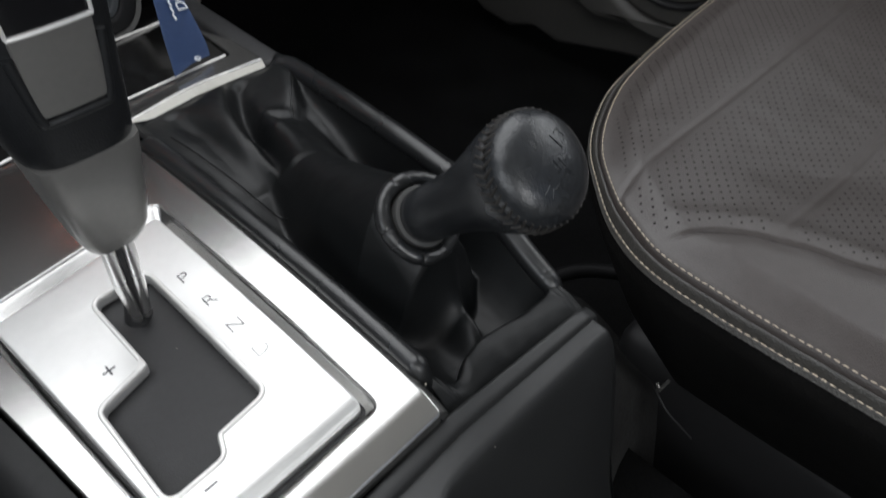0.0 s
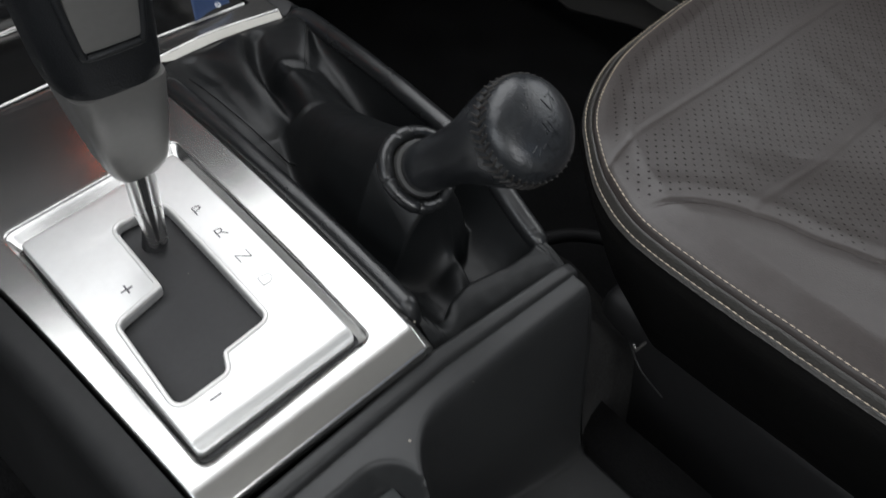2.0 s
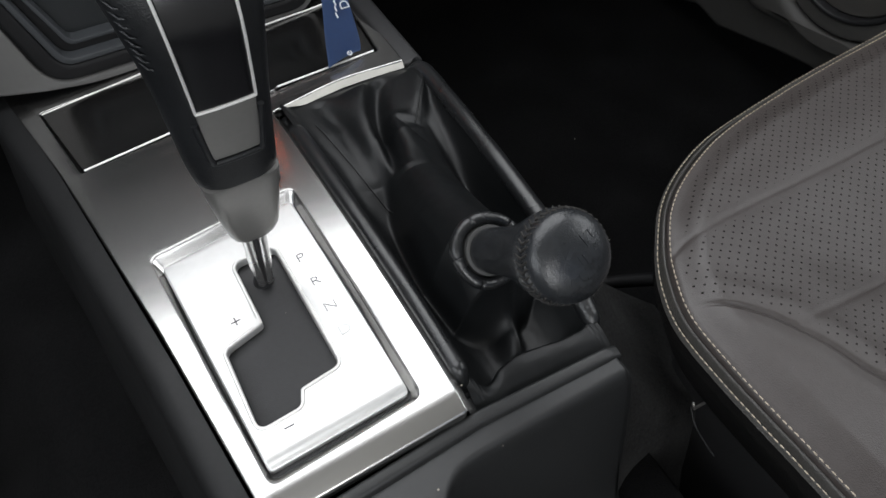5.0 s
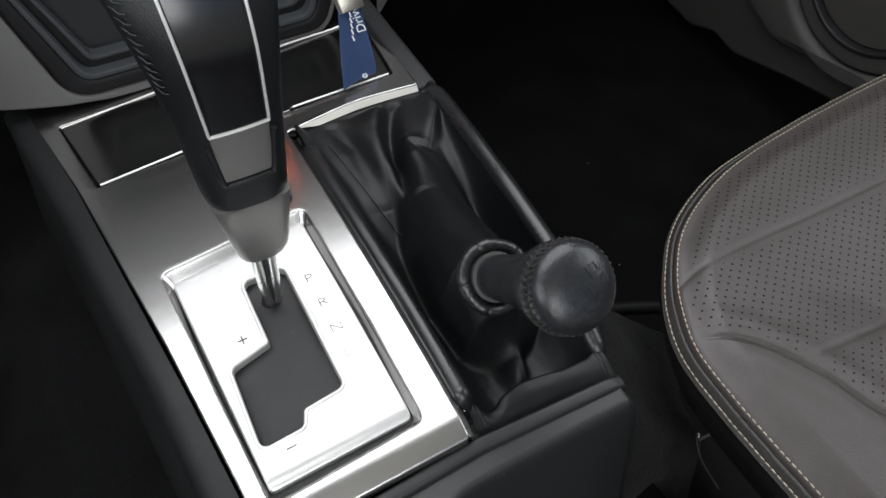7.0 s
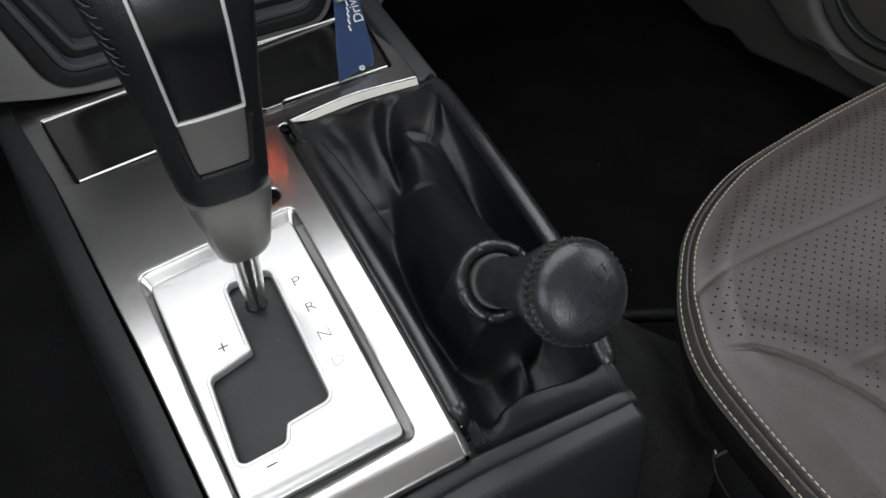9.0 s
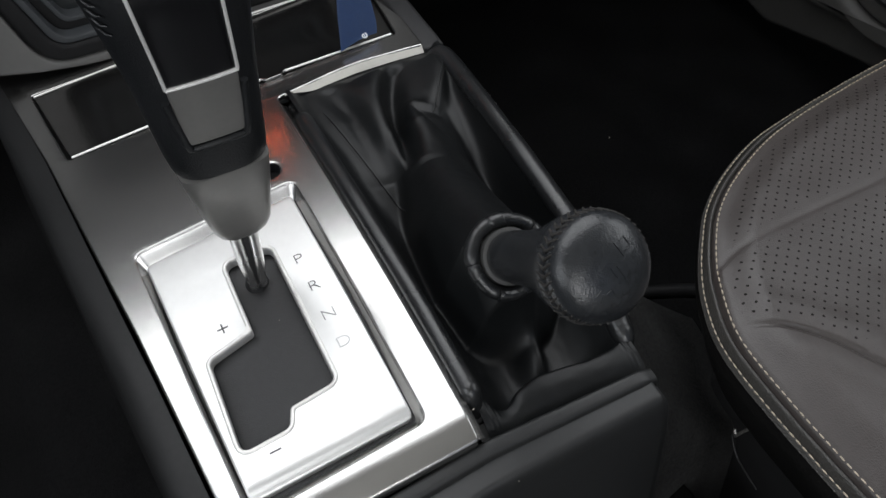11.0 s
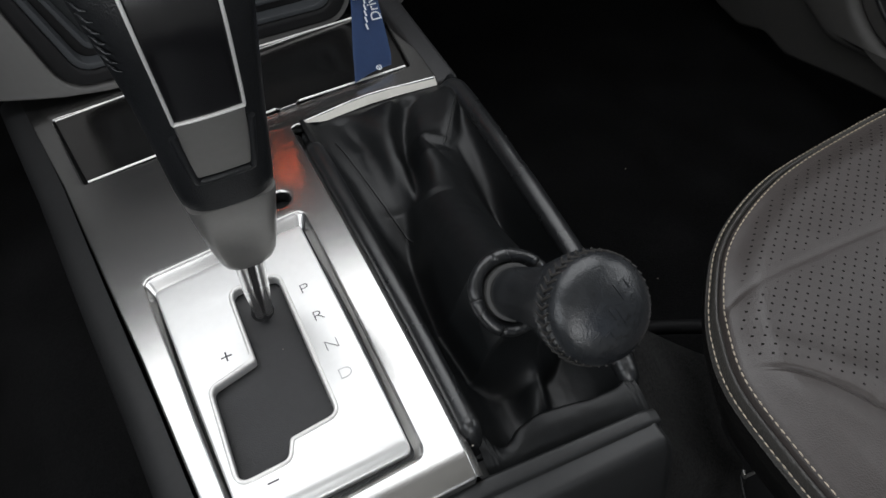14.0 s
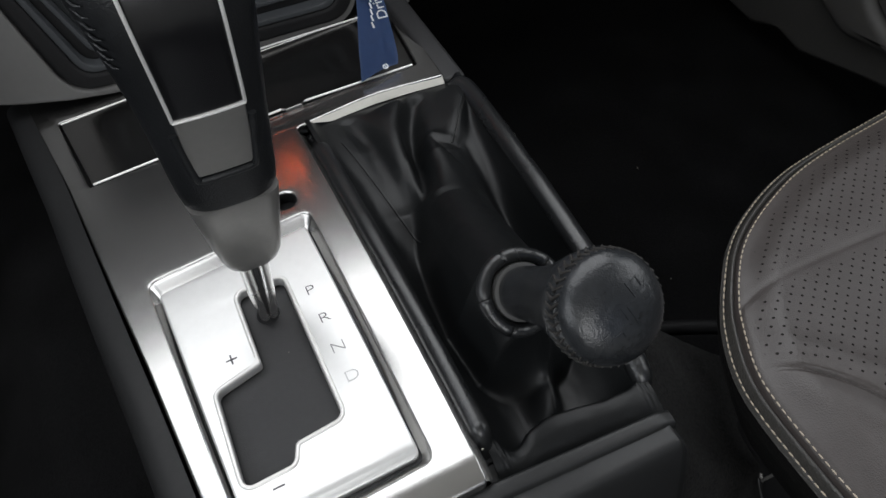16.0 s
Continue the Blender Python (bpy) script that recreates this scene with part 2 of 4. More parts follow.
def tube(pts, radius, sides=10, closed=False, squash=1.0, up=Vector((0, 0, 1))):
    """A tube along a line; radius one number or one a point."""
    bm, rings, n = bmesh.new(), [], len(pts)
    pts = [Vector(p) for p in pts]
    for i, p in enumerate(pts):
        a, b = (pts[i - 1], pts[(i + 1) % n]) if closed else (pts[max(i - 1, 0)], pts[min(i + 1, n - 1)])
        d = (b - a).normalized()
        s = d.cross(up)
        s = s.normalized() if s.length > 1e-6 else Vector((1, 0, 0))
        w = s.cross(d)
        r = radius[i] if isinstance(radius, (list, tuple)) else radius
        rings.append([bm.verts.new(p + s * r * math.cos(2 * math.pi * k / sides) + w * r * squash * math.sin(2 * math.pi * k / sides)) for k in range(sides)])
    for i in range(n if closed else n - 1):
        A, B = rings[i], rings[(i + 1) % n]
        for k in range(sides):
            bm.faces.new((A[k], A[(k + 1) % sides], B[(k + 1) % sides], B[k]))
    if not closed:
        bm.faces.new(rings[0])
        bm.faces.new(rings[-1][::-1])
    return bm


def lathe(profile, m, sides=40):
    """A turned shape: (radius, height) pairs about the z axis of the pose m."""
    bm, rings = bmesh.new(), []
    for r, h in profile:
        if r < 1e-5:
            rings.append([bm.verts.new(m @ Vector((0, 0, h)))])
        else:
            rings.append([bm.verts.new(m @ Vector((r * math.cos(2 * math.pi * k / sides), r * math.sin(2 * math.pi * k / sides), h))) for k in range(sides)])
    for A, B in zip(rings, rings[1:]):
        for k in range(sides):
            q = [A[k % len(A)], A[(k + 1) % len(A)], B[(k + 1) % len(B)], B[k % len(B)]]
            q = [v for i, v in enumerate(q) if v not in q[:i]]
            if len(q) > 2:
                bm.faces.new(q)
    return bm


def sections(loops, caps=True):
    """A skin over closed loops of equal length."""
    bm = bmesh.new()
    R = [[bm.verts.new(p) for p in loop] for loop in loops]
    n = len(R[0])
    for A, B in zip(R, R[1:]):
        for k in range(n):
            bm.faces.new((A[k], A[(k + 1) % n], B[(k + 1) % n], B[k]))
    if caps:
        bm.faces.new(R[0])
        bm.faces.new(R[-1][::-1])
    return bm


def sheet(f, nu, nv, flip=False):
    """A surface from a function of u, v in 0..1."""
    bm = bmesh.new()
    V = [[bm.verts.new(f(i / nu, j / nv)) for j in range(nv + 1)] for i in range(nu + 1)]
    for i in range(nu):
        for j in range(nv):
            q = (V[i][j], V[i + 1][j], V[i + 1][j + 1], V[i][j + 1])
            bm.faces.new(q[::-1] if flip else q)
    return bm


def text_mesh(body, size, m, depth=0.0002, stretch=1.0, weight=0.0):
    cu = bpy.data.curves.new("letters", "FONT")
    cu.body, cu.size, cu.extrude, cu.align_x, cu.align_y, cu.offset = body, size, depth, "CENTER", "CENTER", weight
    ob = new("letters", cu)
    me = bpy.data.meshes.new_from_object(ob.evaluated_get(bpy.context.evaluated_depsgraph_get()))
    bpy.data.objects.remove(ob)
    bpy.data.curves.remove(cu)
    bm = bmesh.new()
    bm.from_mesh(me)
    bpy.data.meshes.remove(me)
    bmesh.ops.transform(bm, matrix=m @ Matrix.Diagonal((stretch, 1, 1, 1)), verts=bm.verts)
    return bm


def stitches(pts, length, gap, width):
    """A row of short thread stitches along a line, as one mesh."""
    pts = [Vector(p) for p in pts]
    verts, faces = [], []
    dist = [0.0]
    for a, b in zip(pts, pts[1:]):
        dist.append(dist[-1] + (b - a).length)

    def at(s):
        k = int(np.searchsorted(dist, s)) - 1
        k = min(max(k, 0), len(pts) - 2)
        f = (s - dist[k]) / max(dist[k + 1] - dist[k], 1e-9)
        return pts[k].lerp(pts[k + 1], f)
    s = 0.0
    while s + length < dist[-1]:
        a, b = at(s), at(s + length)
        d = (b - a).normalized()
        side = d.cross(Vector((0, 0, 1))).normalized() * width
        up = side.cross(d).normalized() * width
        base = len(verts)
        for f, w in ((0.0, 0.35), (0.25, 1.0), (0.75, 1.0), (1.0, 0.35)):
            c = a.lerp(b, f) + up * (0.3 + 0.5 * w)
            verts.extend([c + side * w, c + up * w, c - side * w, c - up * w])
        for k in range(3):
            for q in range(4):
                faces.append((base + 4 * k + q, base + 4 * k + (q + 1) % 4, base + 4 * k + 4 + (q + 1) % 4, base + 4 * k + 4 + q))
        faces.append((base, base + 1, base + 2, base + 3))
        faces.append((base + 15, base + 14, base + 13, base + 12))
        s += length + gap
    bm = bmesh.new()
    me = bpy.data.meshes.new("tmp")
    me.from_pydata(verts, [], faces)
    bm.from_mesh(me)
    bpy.data.meshes.remove(me)
    return bm


def sstep(a, b, x):
    t = min(max((x - a) / (b - a), 0.0), 1.0)
    return t * t * (3 - 2 * t)


def crown(x, y):
    """The height of the console's top over the plan."""
    return 0.402 - 0.35 * (y - 0.05) ** 2 + 0.07 * (min(max(x, -0.12), 0.09) - 0.015)


def drape(bm, base=0.0):
    """Lays a flat piece onto the console's crowned top."""
    for v in bm.verts:
        v.co.z += crown(v.co.x, v.co.y) - base
    return bm


# ---- the car's shell ----
def floor_height(x, y):
    tunnel = 0.215 * sstep(-0.42, -0.16, x) * (1 - sstep(0.25, 0.36, x))
    return -0.015 + tunnel + 0.10 * sstep(0.75, 1.05, y) + 0.004 * noise.noise((x * 9, y * 9, 0))


tagged(part("floor", sheet(lambda u, v: Vector((-0.95 + 2.1 * u, -1.3 + 2.6 * v, floor_height(-0.95 + 2.1 * u, -1.3 + 2.6 * v))), 90, 100), CARPET),
       "black carpet floor of the car", "floor", kind="structure")


def ring_wall(name, outer, hole, place, thick, mat, label):
    """A wall panel with a window opening that goes through it; the plan is turned by place."""
    bm = plate([outer, hole] if hole else [outer], 0, thick, 0.004)
    bmesh.ops.transform(bm, matrix=place, verts=bm.verts)
    return tagged(part(name, bm, mat), label, "wall", kind="structure")


def rect(x0, x1, y0, y1, r=0.0):
    p = [(x0, y0), (x1, y0), (x1, y1), (x0, y1)]
    return rounded([Vector((*q, 0)) for q in p], r) if r else [Vector((*q, 0)) for q in p]


# side walls stand in the y-z plane, the back wall in x-z
SIDE_POSE = Matrix(((0, 0, 1, 0), (1, 0, 0, 0), (0, 1, 0, 0), (0, 0, 0, 1)))
ring_wall("wall_west", rect(-1.3, 1.25, 0.0, 1.4), rect(-0.80, 0.15, 0.80, 1.25, 0.05), Matrix.Translation((-0.86, 0, 0)) @ SIDE_POSE, 0.05, DOOR, "grey inner side of the car with its window")
ring_wall("wall_east", rect(-1.3, 1.25, 0.0, 1.4), rect(-0.80, 0.15, 0.84, 1.26, 0.05), Matrix.Translation((1.08, 0, 0)) @ SIDE_POSE, 0.05, BLACK, "black inner side of the car with its window")
BACK_POSE = Matrix(((1, 0, 0, 0), (0, 0, 1, 0), (0, 1, 0, 0), (0, 0, 0, 1)))
ring_wall("wall_south", rect(-0.9, 1.12, 0.0, 1.4), rect(-0.58, 0.80, 0.82, 1.30, 0.05), Matrix.Translation((0, -1.33, 0)) @ BACK_POSE, 0.03, CLOTH, "dim grey rear of the cabin")
ring_wall("wall_north", rect(-0.9, 1.12, 0.0, 0.98), None, Matrix.Translation((0, 1.22, 0)) @ BACK_POSE, 0.03, BLACK, "black bulkhead behind the dashboard")
tagged(part("ceiling", box(-0.86, 1.10, -1.3, -0.02, 1.38, 1.41, 0.005), CLOTH), "pale grey cloth headlining", "ceiling", kind="structure")


# ---- centre console ----
console = thing("centre_console", "black and silver car centre console with a shift gate", "console")

# silver top panel, with a recess for the gate plate and an arm behind the storage lid
def flat(pts):
    return [Vector((x, y, 0)) for x, y in pts]


panel_outline = rounded(flat([(-0.0522, -0.1085), (0.0848, -0.1085), (0.0825, 0.200), (0.150, 0.2115), (0.211, 0.2065), (0.228, 0.400), (-0.117, 0.400), (-0.0890, 0.23), (-0.0665, 0.045)]),
                        [0.006, 0.003, 0.004, 0.15, 0.003, 0.002, 0.01, 0.2, 0.2])
recess = rounded(flat([(-0.0422, -0.0890), (0.0632, -0.0855), (0.0612, 0.1110), (-0.0528, 0.1040)]), 0.007)
recess_in = rounded(flat([(-0.0404, -0.0845), (0.0592, -0.0822), (0.0570, 0.1015), (-0.0488, 0.0938)]), 0.005)
lid_hole = rounded(flat([(-0.0742, 0.2220), (0.1985, 0.2330), (0.2160, 0.348), (-0.0895, 0.3305)]), 0.003)
lock_hole = [Vector((0.0500 + 0.008 * math.cos(a * math.pi / 10), 0.1287 + 0.008 * math.sin(a * math.pi / 10), 0)) for a in range(20)]
CUTS = [-0.106, -0.0995, -0.0975, -0.0955, -0.092, -0.088, -0.084, -0.081, -0.078, -0.075, -0.072] + [-0.06 + 0.01 * k for k in range(40)]
bm = plate([panel_outline, recess, lid_hole, lock_hole], -0.010, 0.0, 0.0016, 3, CUTS)
for v in bm.verts:
    v.co.z -= 0.30 * max(-0.0955 - v.co.y, 0)
part("top_panel", drape(bm), SILVER, console, "satin silver painted panel")
loops = []
for f, dz in ((0.0, -0.0012), (0.25, -0.0022), (0.6, -0.0042), (1.0, -0.0058)):
    loops.append([Vector((p.x, p.y, crown(p.x, p.y) + dz)) for p in (a.lerp(b, f) for a, b in zip(recess, recess_in))])


def panel_border(u, v):
    y = -0.1075 + 0.2990 * u
    x = 0.0848 - 0.0022 * u - 0.0012
    return Vector((x + 0.0050 * v, y, crown(x, y) - 0.0006 - 0.0040 * v ** 1.4 - 0.30 * max(-0.0955 - y, 0)))
part("panel_border", sheet(panel_border, 40, 6), SILVER, console, "silver border turned down beside the gaiter")
part("recess_rim", sections(loops, False), SILVER, console, "sloped silver rim round the gate plate")
part("recess_floor", drape(plate([rounded(flat([(-0.046, -0.093), (0.063, -0.090), (0.063, 0.111), (-0.054, 0.099)]), 0.007)], -0.0125, -0.0075, 0.0005, 1, CUTS)), BLACK, console)
part("lock_button", drape(lathe([(0.0, -0.0095), (0.0072, -0.0095), (0.0076, -0.0010), (0.0081, -0.0010), (0.0081, -0.015), (0.0, -0.015)], pose(0.0500, 0.1287, 0), 24)), POCKET, console, "round black shift lock cover")
# rearward edge of the arm, a sloped band down to the gaiter, coloured as lit
def arm_edge(u, v):
    x = 0.0885 + 0.1215 * u
    y = float(np.interp(x, [0.0885, 0.10, 0.12, 0.15, 0.18, 0.2110], [0.2005, 0.2030, 0.2065, 0.2095, 0.2090, 0.2068])) + 0.0005
    v *= 0.12 + 0.88 * sstep(0.0, 0.22, u)
    return Vector((x, y - 0.0046 * v, crown(x, y) - 0.0006 - 0.0050 * v))
part("arm_edge", sheet(arm_edge, 30, 2), LIT_SILVER, console, "rear edge of the silver arm, its light put into a paler colour")
part("arm_end", box(0.2115, 0.232, 0.207, 0.36, 0.372, 0.3925, 0.004, 3), BLACK, console, "black end of the console front")

# storage lid, flush in the panel; its darker colour stands for a dark reflection
bm = plate([rounded(flat([(-0.0722, 0.2240), (0.080, 0.2305), (0.083, 0.2277), (0.096, 0.2283), (0.099, 0.2313), (0.1970, 0.2350), (0.2145, 0.3460), (-0.0878, 0.3285)]), [0.003, 0.001, 0.001, 0.001, 0.001, 0.003, 0.003, 0.003])], -0.010, -0.0006, 0.0016, 3, CUTS)
part("storage_lid", drape(bm), LID, console, "silver storage lid, its dark reflection put into the colour")
# highlights of the lid's bevelled edges, added as thin bright tubes
for ends in (((-0.0870, 0.3278), (0.2120, 0.3452)), ((-0.0712, 0.2246), (0.0790, 0.2308)), ((0.1000, 0.2317), (0.1955, 0.2354))):
    pts = [Vector((*ends[0], 0)).lerp(Vector((*ends[1], 0)), k / 12) for k in range(13)]
    part("lid_edge", tube([Vector((p.x, p.y, crown(p.x, p.y) - 0.0008)) for p in pts], 0.0009, 8), TRIM, console, "highlight on the lid's bevel, added as a bright line")
part("lid_well", drape(plate([rounded(flat([(-0.078, 0.217), (0.203, 0.229), (0.220, 0.352), (-0.094, 0.335)]), 0.003)], -0.016, -0.0115, 0.0005, 1, CUTS)), BLACK, console)

# gate plate, level with the panel in its recess
gate = rounded(flat([(-0.0030, 0.0672), (0.0268, 0.0655), (0.0275, -0.0405), (-0.0015, -0.0428), (-0.0062, -0.0535), (-0.0345, -0.0545), (-0.0328, 0.0055), (-0.0035, 0.0120)]),
               [0.006, 0.006, 0.006, 0.004, 0.005, 0.006, 0.005, 0.003])
plate_outline = rounded(flat([(-0.0398, -0.0808), (0.0577, -0.0797), (0.0550, 0.0997), (-0.0481, 0.0914)]), 0.004)
bm = plate([plate_outline, gate], -0.007, 0.0004, 0.0014, 4, CUTS)
for v in bm.verts:
    v.co.z -= 0.0022 * (1 - sstep(-0.0790, -0.0735, v.co.y - 0.012 * (v.co.x - 0.01)))
gate_plate = part("gate_plate", drape(bm), PLATE, console, "bright silver shift gate plate")
def outset(pts, d):
    out, n = [], len(pts)
    for i, p in enumerate(pts):
        t = (pts[(i + 1) % n] - pts[i - 1]).normalized()
        out.append(p + Vector((-t.y, t.x, 0)) * d)
    return out


bm = plate([outset(gate, 0.0030), outset(gate, 0.0002)], -0.0014, 0.0014, 0.0012, 4, CUTS)
part("gate_rim", drape(bm), TRIM, gate_plate, "thin bright rim of the gate")
for ch, x, y in (("P", 0.0397, 0.0467), ("R", 0.0408, 0.0236), ("N", 0.0411, 0.0007), ("D", 0.0416, -0.0203)):
    part("letter", text_mesh(ch, 0.0105, pose(x, y, crown(x, y) + 0.0006, 0, -4.0), 0.00012, 1.25, -0.00024), {"N": FADED_INK, "D": WORN_INK}.get(ch, INK), gate_plate, "dark printed letter " + ch)
for x, y, horizontal in ((-0.0190, 0.0228, False), (-0.0178, -0.0620, True)):
    z = crown(x, y) + 0.0004
    bm = box(-0.0034, 0.0034, -0.0005, 0.0005, 0, 0.0002, 0)
    if not horizontal:
        bm = join(bm, box(-0.0005, 0.0005, -0.0034, 0.0034, 0.0001, 0.0003, 0))
    bmesh.ops.transform(bm, matrix=pose(x, y, z, 0, -4.0), verts=bm.verts)
    part("minus_sign" if horizontal else "plus_sign", bm, INK, gate_plate)
# well below the gate
part("gate_well", drape(plate([rect(-0.0365, 0.0295, -0.0590, 0.0670), rounded(flat([(-0.0035, 0.028), (0.0230, 0.028), (0.0230, 0.062), (-0.0035, 0.062)]), 0.004)], -0.0125, -0.0090, 0.0004, 1, CUTS)), WELL, console, "dark grey sliding gate cover")
part("well_bottom", drape(plate([rect(-0.0365, 0.0295, -0.0590, 0.0670)], -0.05, -0.045, 0.0004, 1)), BLACK, console)
for k in range(4):
    part("gate_rib", drape(box(-0.001, 0.0225, 0.033 + 0.008 * k, 0.036 + 0.008 * k, -0.022, -0.0135, 0.0008)), BLACK, console)

# rear tray: a flat ledge with a small bin beside a deep scooped pocket
def box_depth(x, y, x0, x1, y0, y1, r, soft):
    """1 inside a rounded rectangle, falling to 0 over soft outside it."""
    qx, qy = abs(x - (x0 + x1) / 2) - (x1 - x0) / 2 + r, abs(y - (y0 + y1) / 2) - (y1 - y0) / 2 + r
    d = math.hypot(max(qx, 0), max(qy, 0)) + min(max(qx, qy), 0) - r
    return 1 - sstep(-soft, soft, d)
def tray_height(x, y):
    z = 0.3765 + 0.04 * (min(x, 0.10) - 0.05) + 0.010 * (y + 0.13) - 0.012 * sstep(0.199, 0.207, x)
    lean = 0.14 * (y + 0.15)
    reach = 0.034 + 0.016 * sstep(0.09, 0.20, x)
    z -= 0.160 * sstep(0.0, 1.0, (-0.128 - y) / reach) * box_depth(x - 0.42 * (y + 0.145), y, 0.053, 0.50, -0.70, -0.131, 0.026, 0.009)
    z -= 0.020 * box_depth(x + lean, y, -0.060, 0.0345, -0.42, -0.1370, 0.014, 0.0055)
    return z
# body: side walls that flare to the tunnel
def left_side(u, v):
    y = -0.75 + 1.15 * u
    xs = np.interp(y, [-0.75, -0.118, 0.01, 0.23, 0.40], [-0.075, -0.0535, -0.0650, -0.0895, -0.115])
    zt = crown(xs, max(y, -0.118)) - 0.001 - 0.012 * (1 - sstep(-0.125, -0.105, y))
    a = min(v / 0.30, 1) * math.pi / 2
    out = 0.021 * math.sin(a) ** 0.9 + 0.040 * max(v - 0.30, 0) ** 1.3
    return Vector((xs - out, y, zt - 0.016 * (1 - math.cos(a)) ** 1.4 - 0.27 * max(v - 0.30, 0)))
def right_side(u, v):
    y = -0.75 + 1.15 * u
    xs = np.interp(y, [-0.75, -0.118, 0.0, 0.20, 0.40], [0.201, 0.2035, 0.212, 0.222, 0.226])
    zt = crown(xs, max(y, -0.118)) - 0.010 - 0.018 * (1 - sstep(-0.115, -0.02, y))
    if y < -0.13:
        zt = min(zt, tray_height(0.2055, y) + 0.001)
    out = 0.004 * math.sin(min(v * 4, 1) * math.pi / 2) + 0.025 * v ** 1.5
    return Vector((xs + out, y, zt - 0.23 * v))
part("side_panel", sheet(left_side, 60, 40), FLANK, console, "black satin side panel with a rounded shoulder")
part("side_panel", sheet(right_side, 60, 24), BLACK, console, "black grained side panel")


# carpet skirt that flares from the console down to the floor, coloured as lit
def carpet_side(u, v):
    p = right_side(u * 0.640, 0.0)
    y = p.y
    return Vector((p.x + 0.004 + 0.190 * v ** 1.1, y, p.z - 0.022 - 0.235 * v + 0.001 * noise.noise((y * 30, v * 6, 4))))
part("side_carpet", sheet(carpet_side, 60, 20), LIT_CARPET, console, "carpeted lower flank, its light put into a greyer colour")

def flange(u, v):
    x = 0.0895 + 0.114 * u
    return Vector((x, -0.096 - 0.0120 * v, 0.3800 - 0.004 * v))
part("gaiter_flange", sheet(flange, 20, 6), TRAY, console, "black flange behind the gaiter")
# strip behind the silver panel and the gaiter
def strip_y(x):
    return float(np.interp(x, [-0.06, 0.09, 0.206], [-0.1170, -0.1115, -0.1160]))


def strip_point(u, v):
    x = -0.058 + 0.2625 * u
    a = math.pi * v
    y = strip_y(x) + 0.0060 * math.cos(a)
    z = np.interp(x, [-0.06, 0.09, 0.206], [0.3755, 0.3825, 0.3800]) + 0.0024 * math.sin(a) ** 0.5 + 0.0008 * math.cos(a) - 0.009 * abs(math.cos(a)) ** 7 - 0.004 * sstep(0.965, 1.0, u)
    return Vector((x, y, z))
part("rear_strip", sheet(strip_point, 60, 16), TRAY, console, "black rounded cross strip")

def tray_point(u, v):
    x = -0.062 + 0.269 * u
    y = strip_y(x) - 0.0045 - 0.40 * v ** 1.3
    return Vector((x, y, tray_height(x, y)))
part("rear_tray", sheet(tray_point, 180, 170), TRAY, console, "black moulded rear tray with a deep pocket", 60)
part("bin_mat", box(-0.050, 0.030, -0.40, -0.144, 0.3550, 0.3590, 0.0015), RUBBER, console, "grey rubber mat in the bin")

# ---- gaiter ----
gaiter = thing("leather_gaiter", "creased black leather gaiter in a padded frame", "gaiter")
rim_path = rounded([Vector((*p, 0)) for p in [(0.0935, -0.101), (0.2015, -0.099), (0.2120, 0.0), (0.2225, 0.196), (0.155, 0.204), (0.0915, 0.2005)]], [0.012, 0.012, 0.1, 0.014, 0.1, 0.003], 8)
COLLAR = Matrix.Translation((0.1460, -0.0295, 0.4330)) @ Vector((0.0000, -0.0690, 0.0760)).to_track_quat("Z", "Y").to_matrix().to_4x4()

def resample(pts, n):
    pts = [Vector(p) for p in pts]
    d = [0.0]
    for i in range(len(pts)):
        d.append(d[-1] + (pts[(i + 1) % len(pts)] - pts[i]).length)
    out = []
    for k in range(n):
        s = d[-1] * k / n
        i = int(np.searchsorted(d, s, side="right")) - 1
        out.append(pts[i].lerp(pts[(i + 1) % len(pts)], (s - d[i]) / max(d[i + 1] - d[i], 1e-9)))
    return out

# folds: a line in the plan, width to the left and to the right of it, height, share of it at the start
FOLDS = [(curve_points([(0.168, 0.203, 0), (0.151, 0.166, 0), (0.145, 0.130, 0), (0.1400, 0.098, 0)], 4), 0.0190, 0.0065, 0.0090, 0.5),
         (curve_points([(0.182, 0.200, 0), (0.162, 0.166, 0), (0.154, 0.130, 0), (0.1465, 0.096, 0)], 4), 0.0070, 0.0090, -0.0140, 0.35),
         (curve_points([(0.190, 0.136, 0), (0.173, 0.150, 0), (0.164, 0.141, 0), (0.158, 0.118, 0), (0.151, 0.090, 0)], 4), 0.0065, 0.0150, 0.0090, 0.0),
         ([Vector((0.119, 0.206, 0)), Vector((0.130, 0.160, 0)), Vector((0.129, 0.098, 0))], 0.0090, 0.0080, -0.0060, 0.45),
         ([Vector((0.2240, 0.194, 0)), Vector((0.1850, 0.136, 0))], 0.0150, 0.0060, 0.0080, 0.45),
         ([Vector((0.100, 0.17, 0)), Vector((0.106, -0.06, 0))], 0.005, 0.008, 0.003, 0.45),
         ([Vector((0.158, -0.045, 0)), Vector((0.143, -0.092, 0))], 0.0150, 0.0050, 0.022, 0.45)]


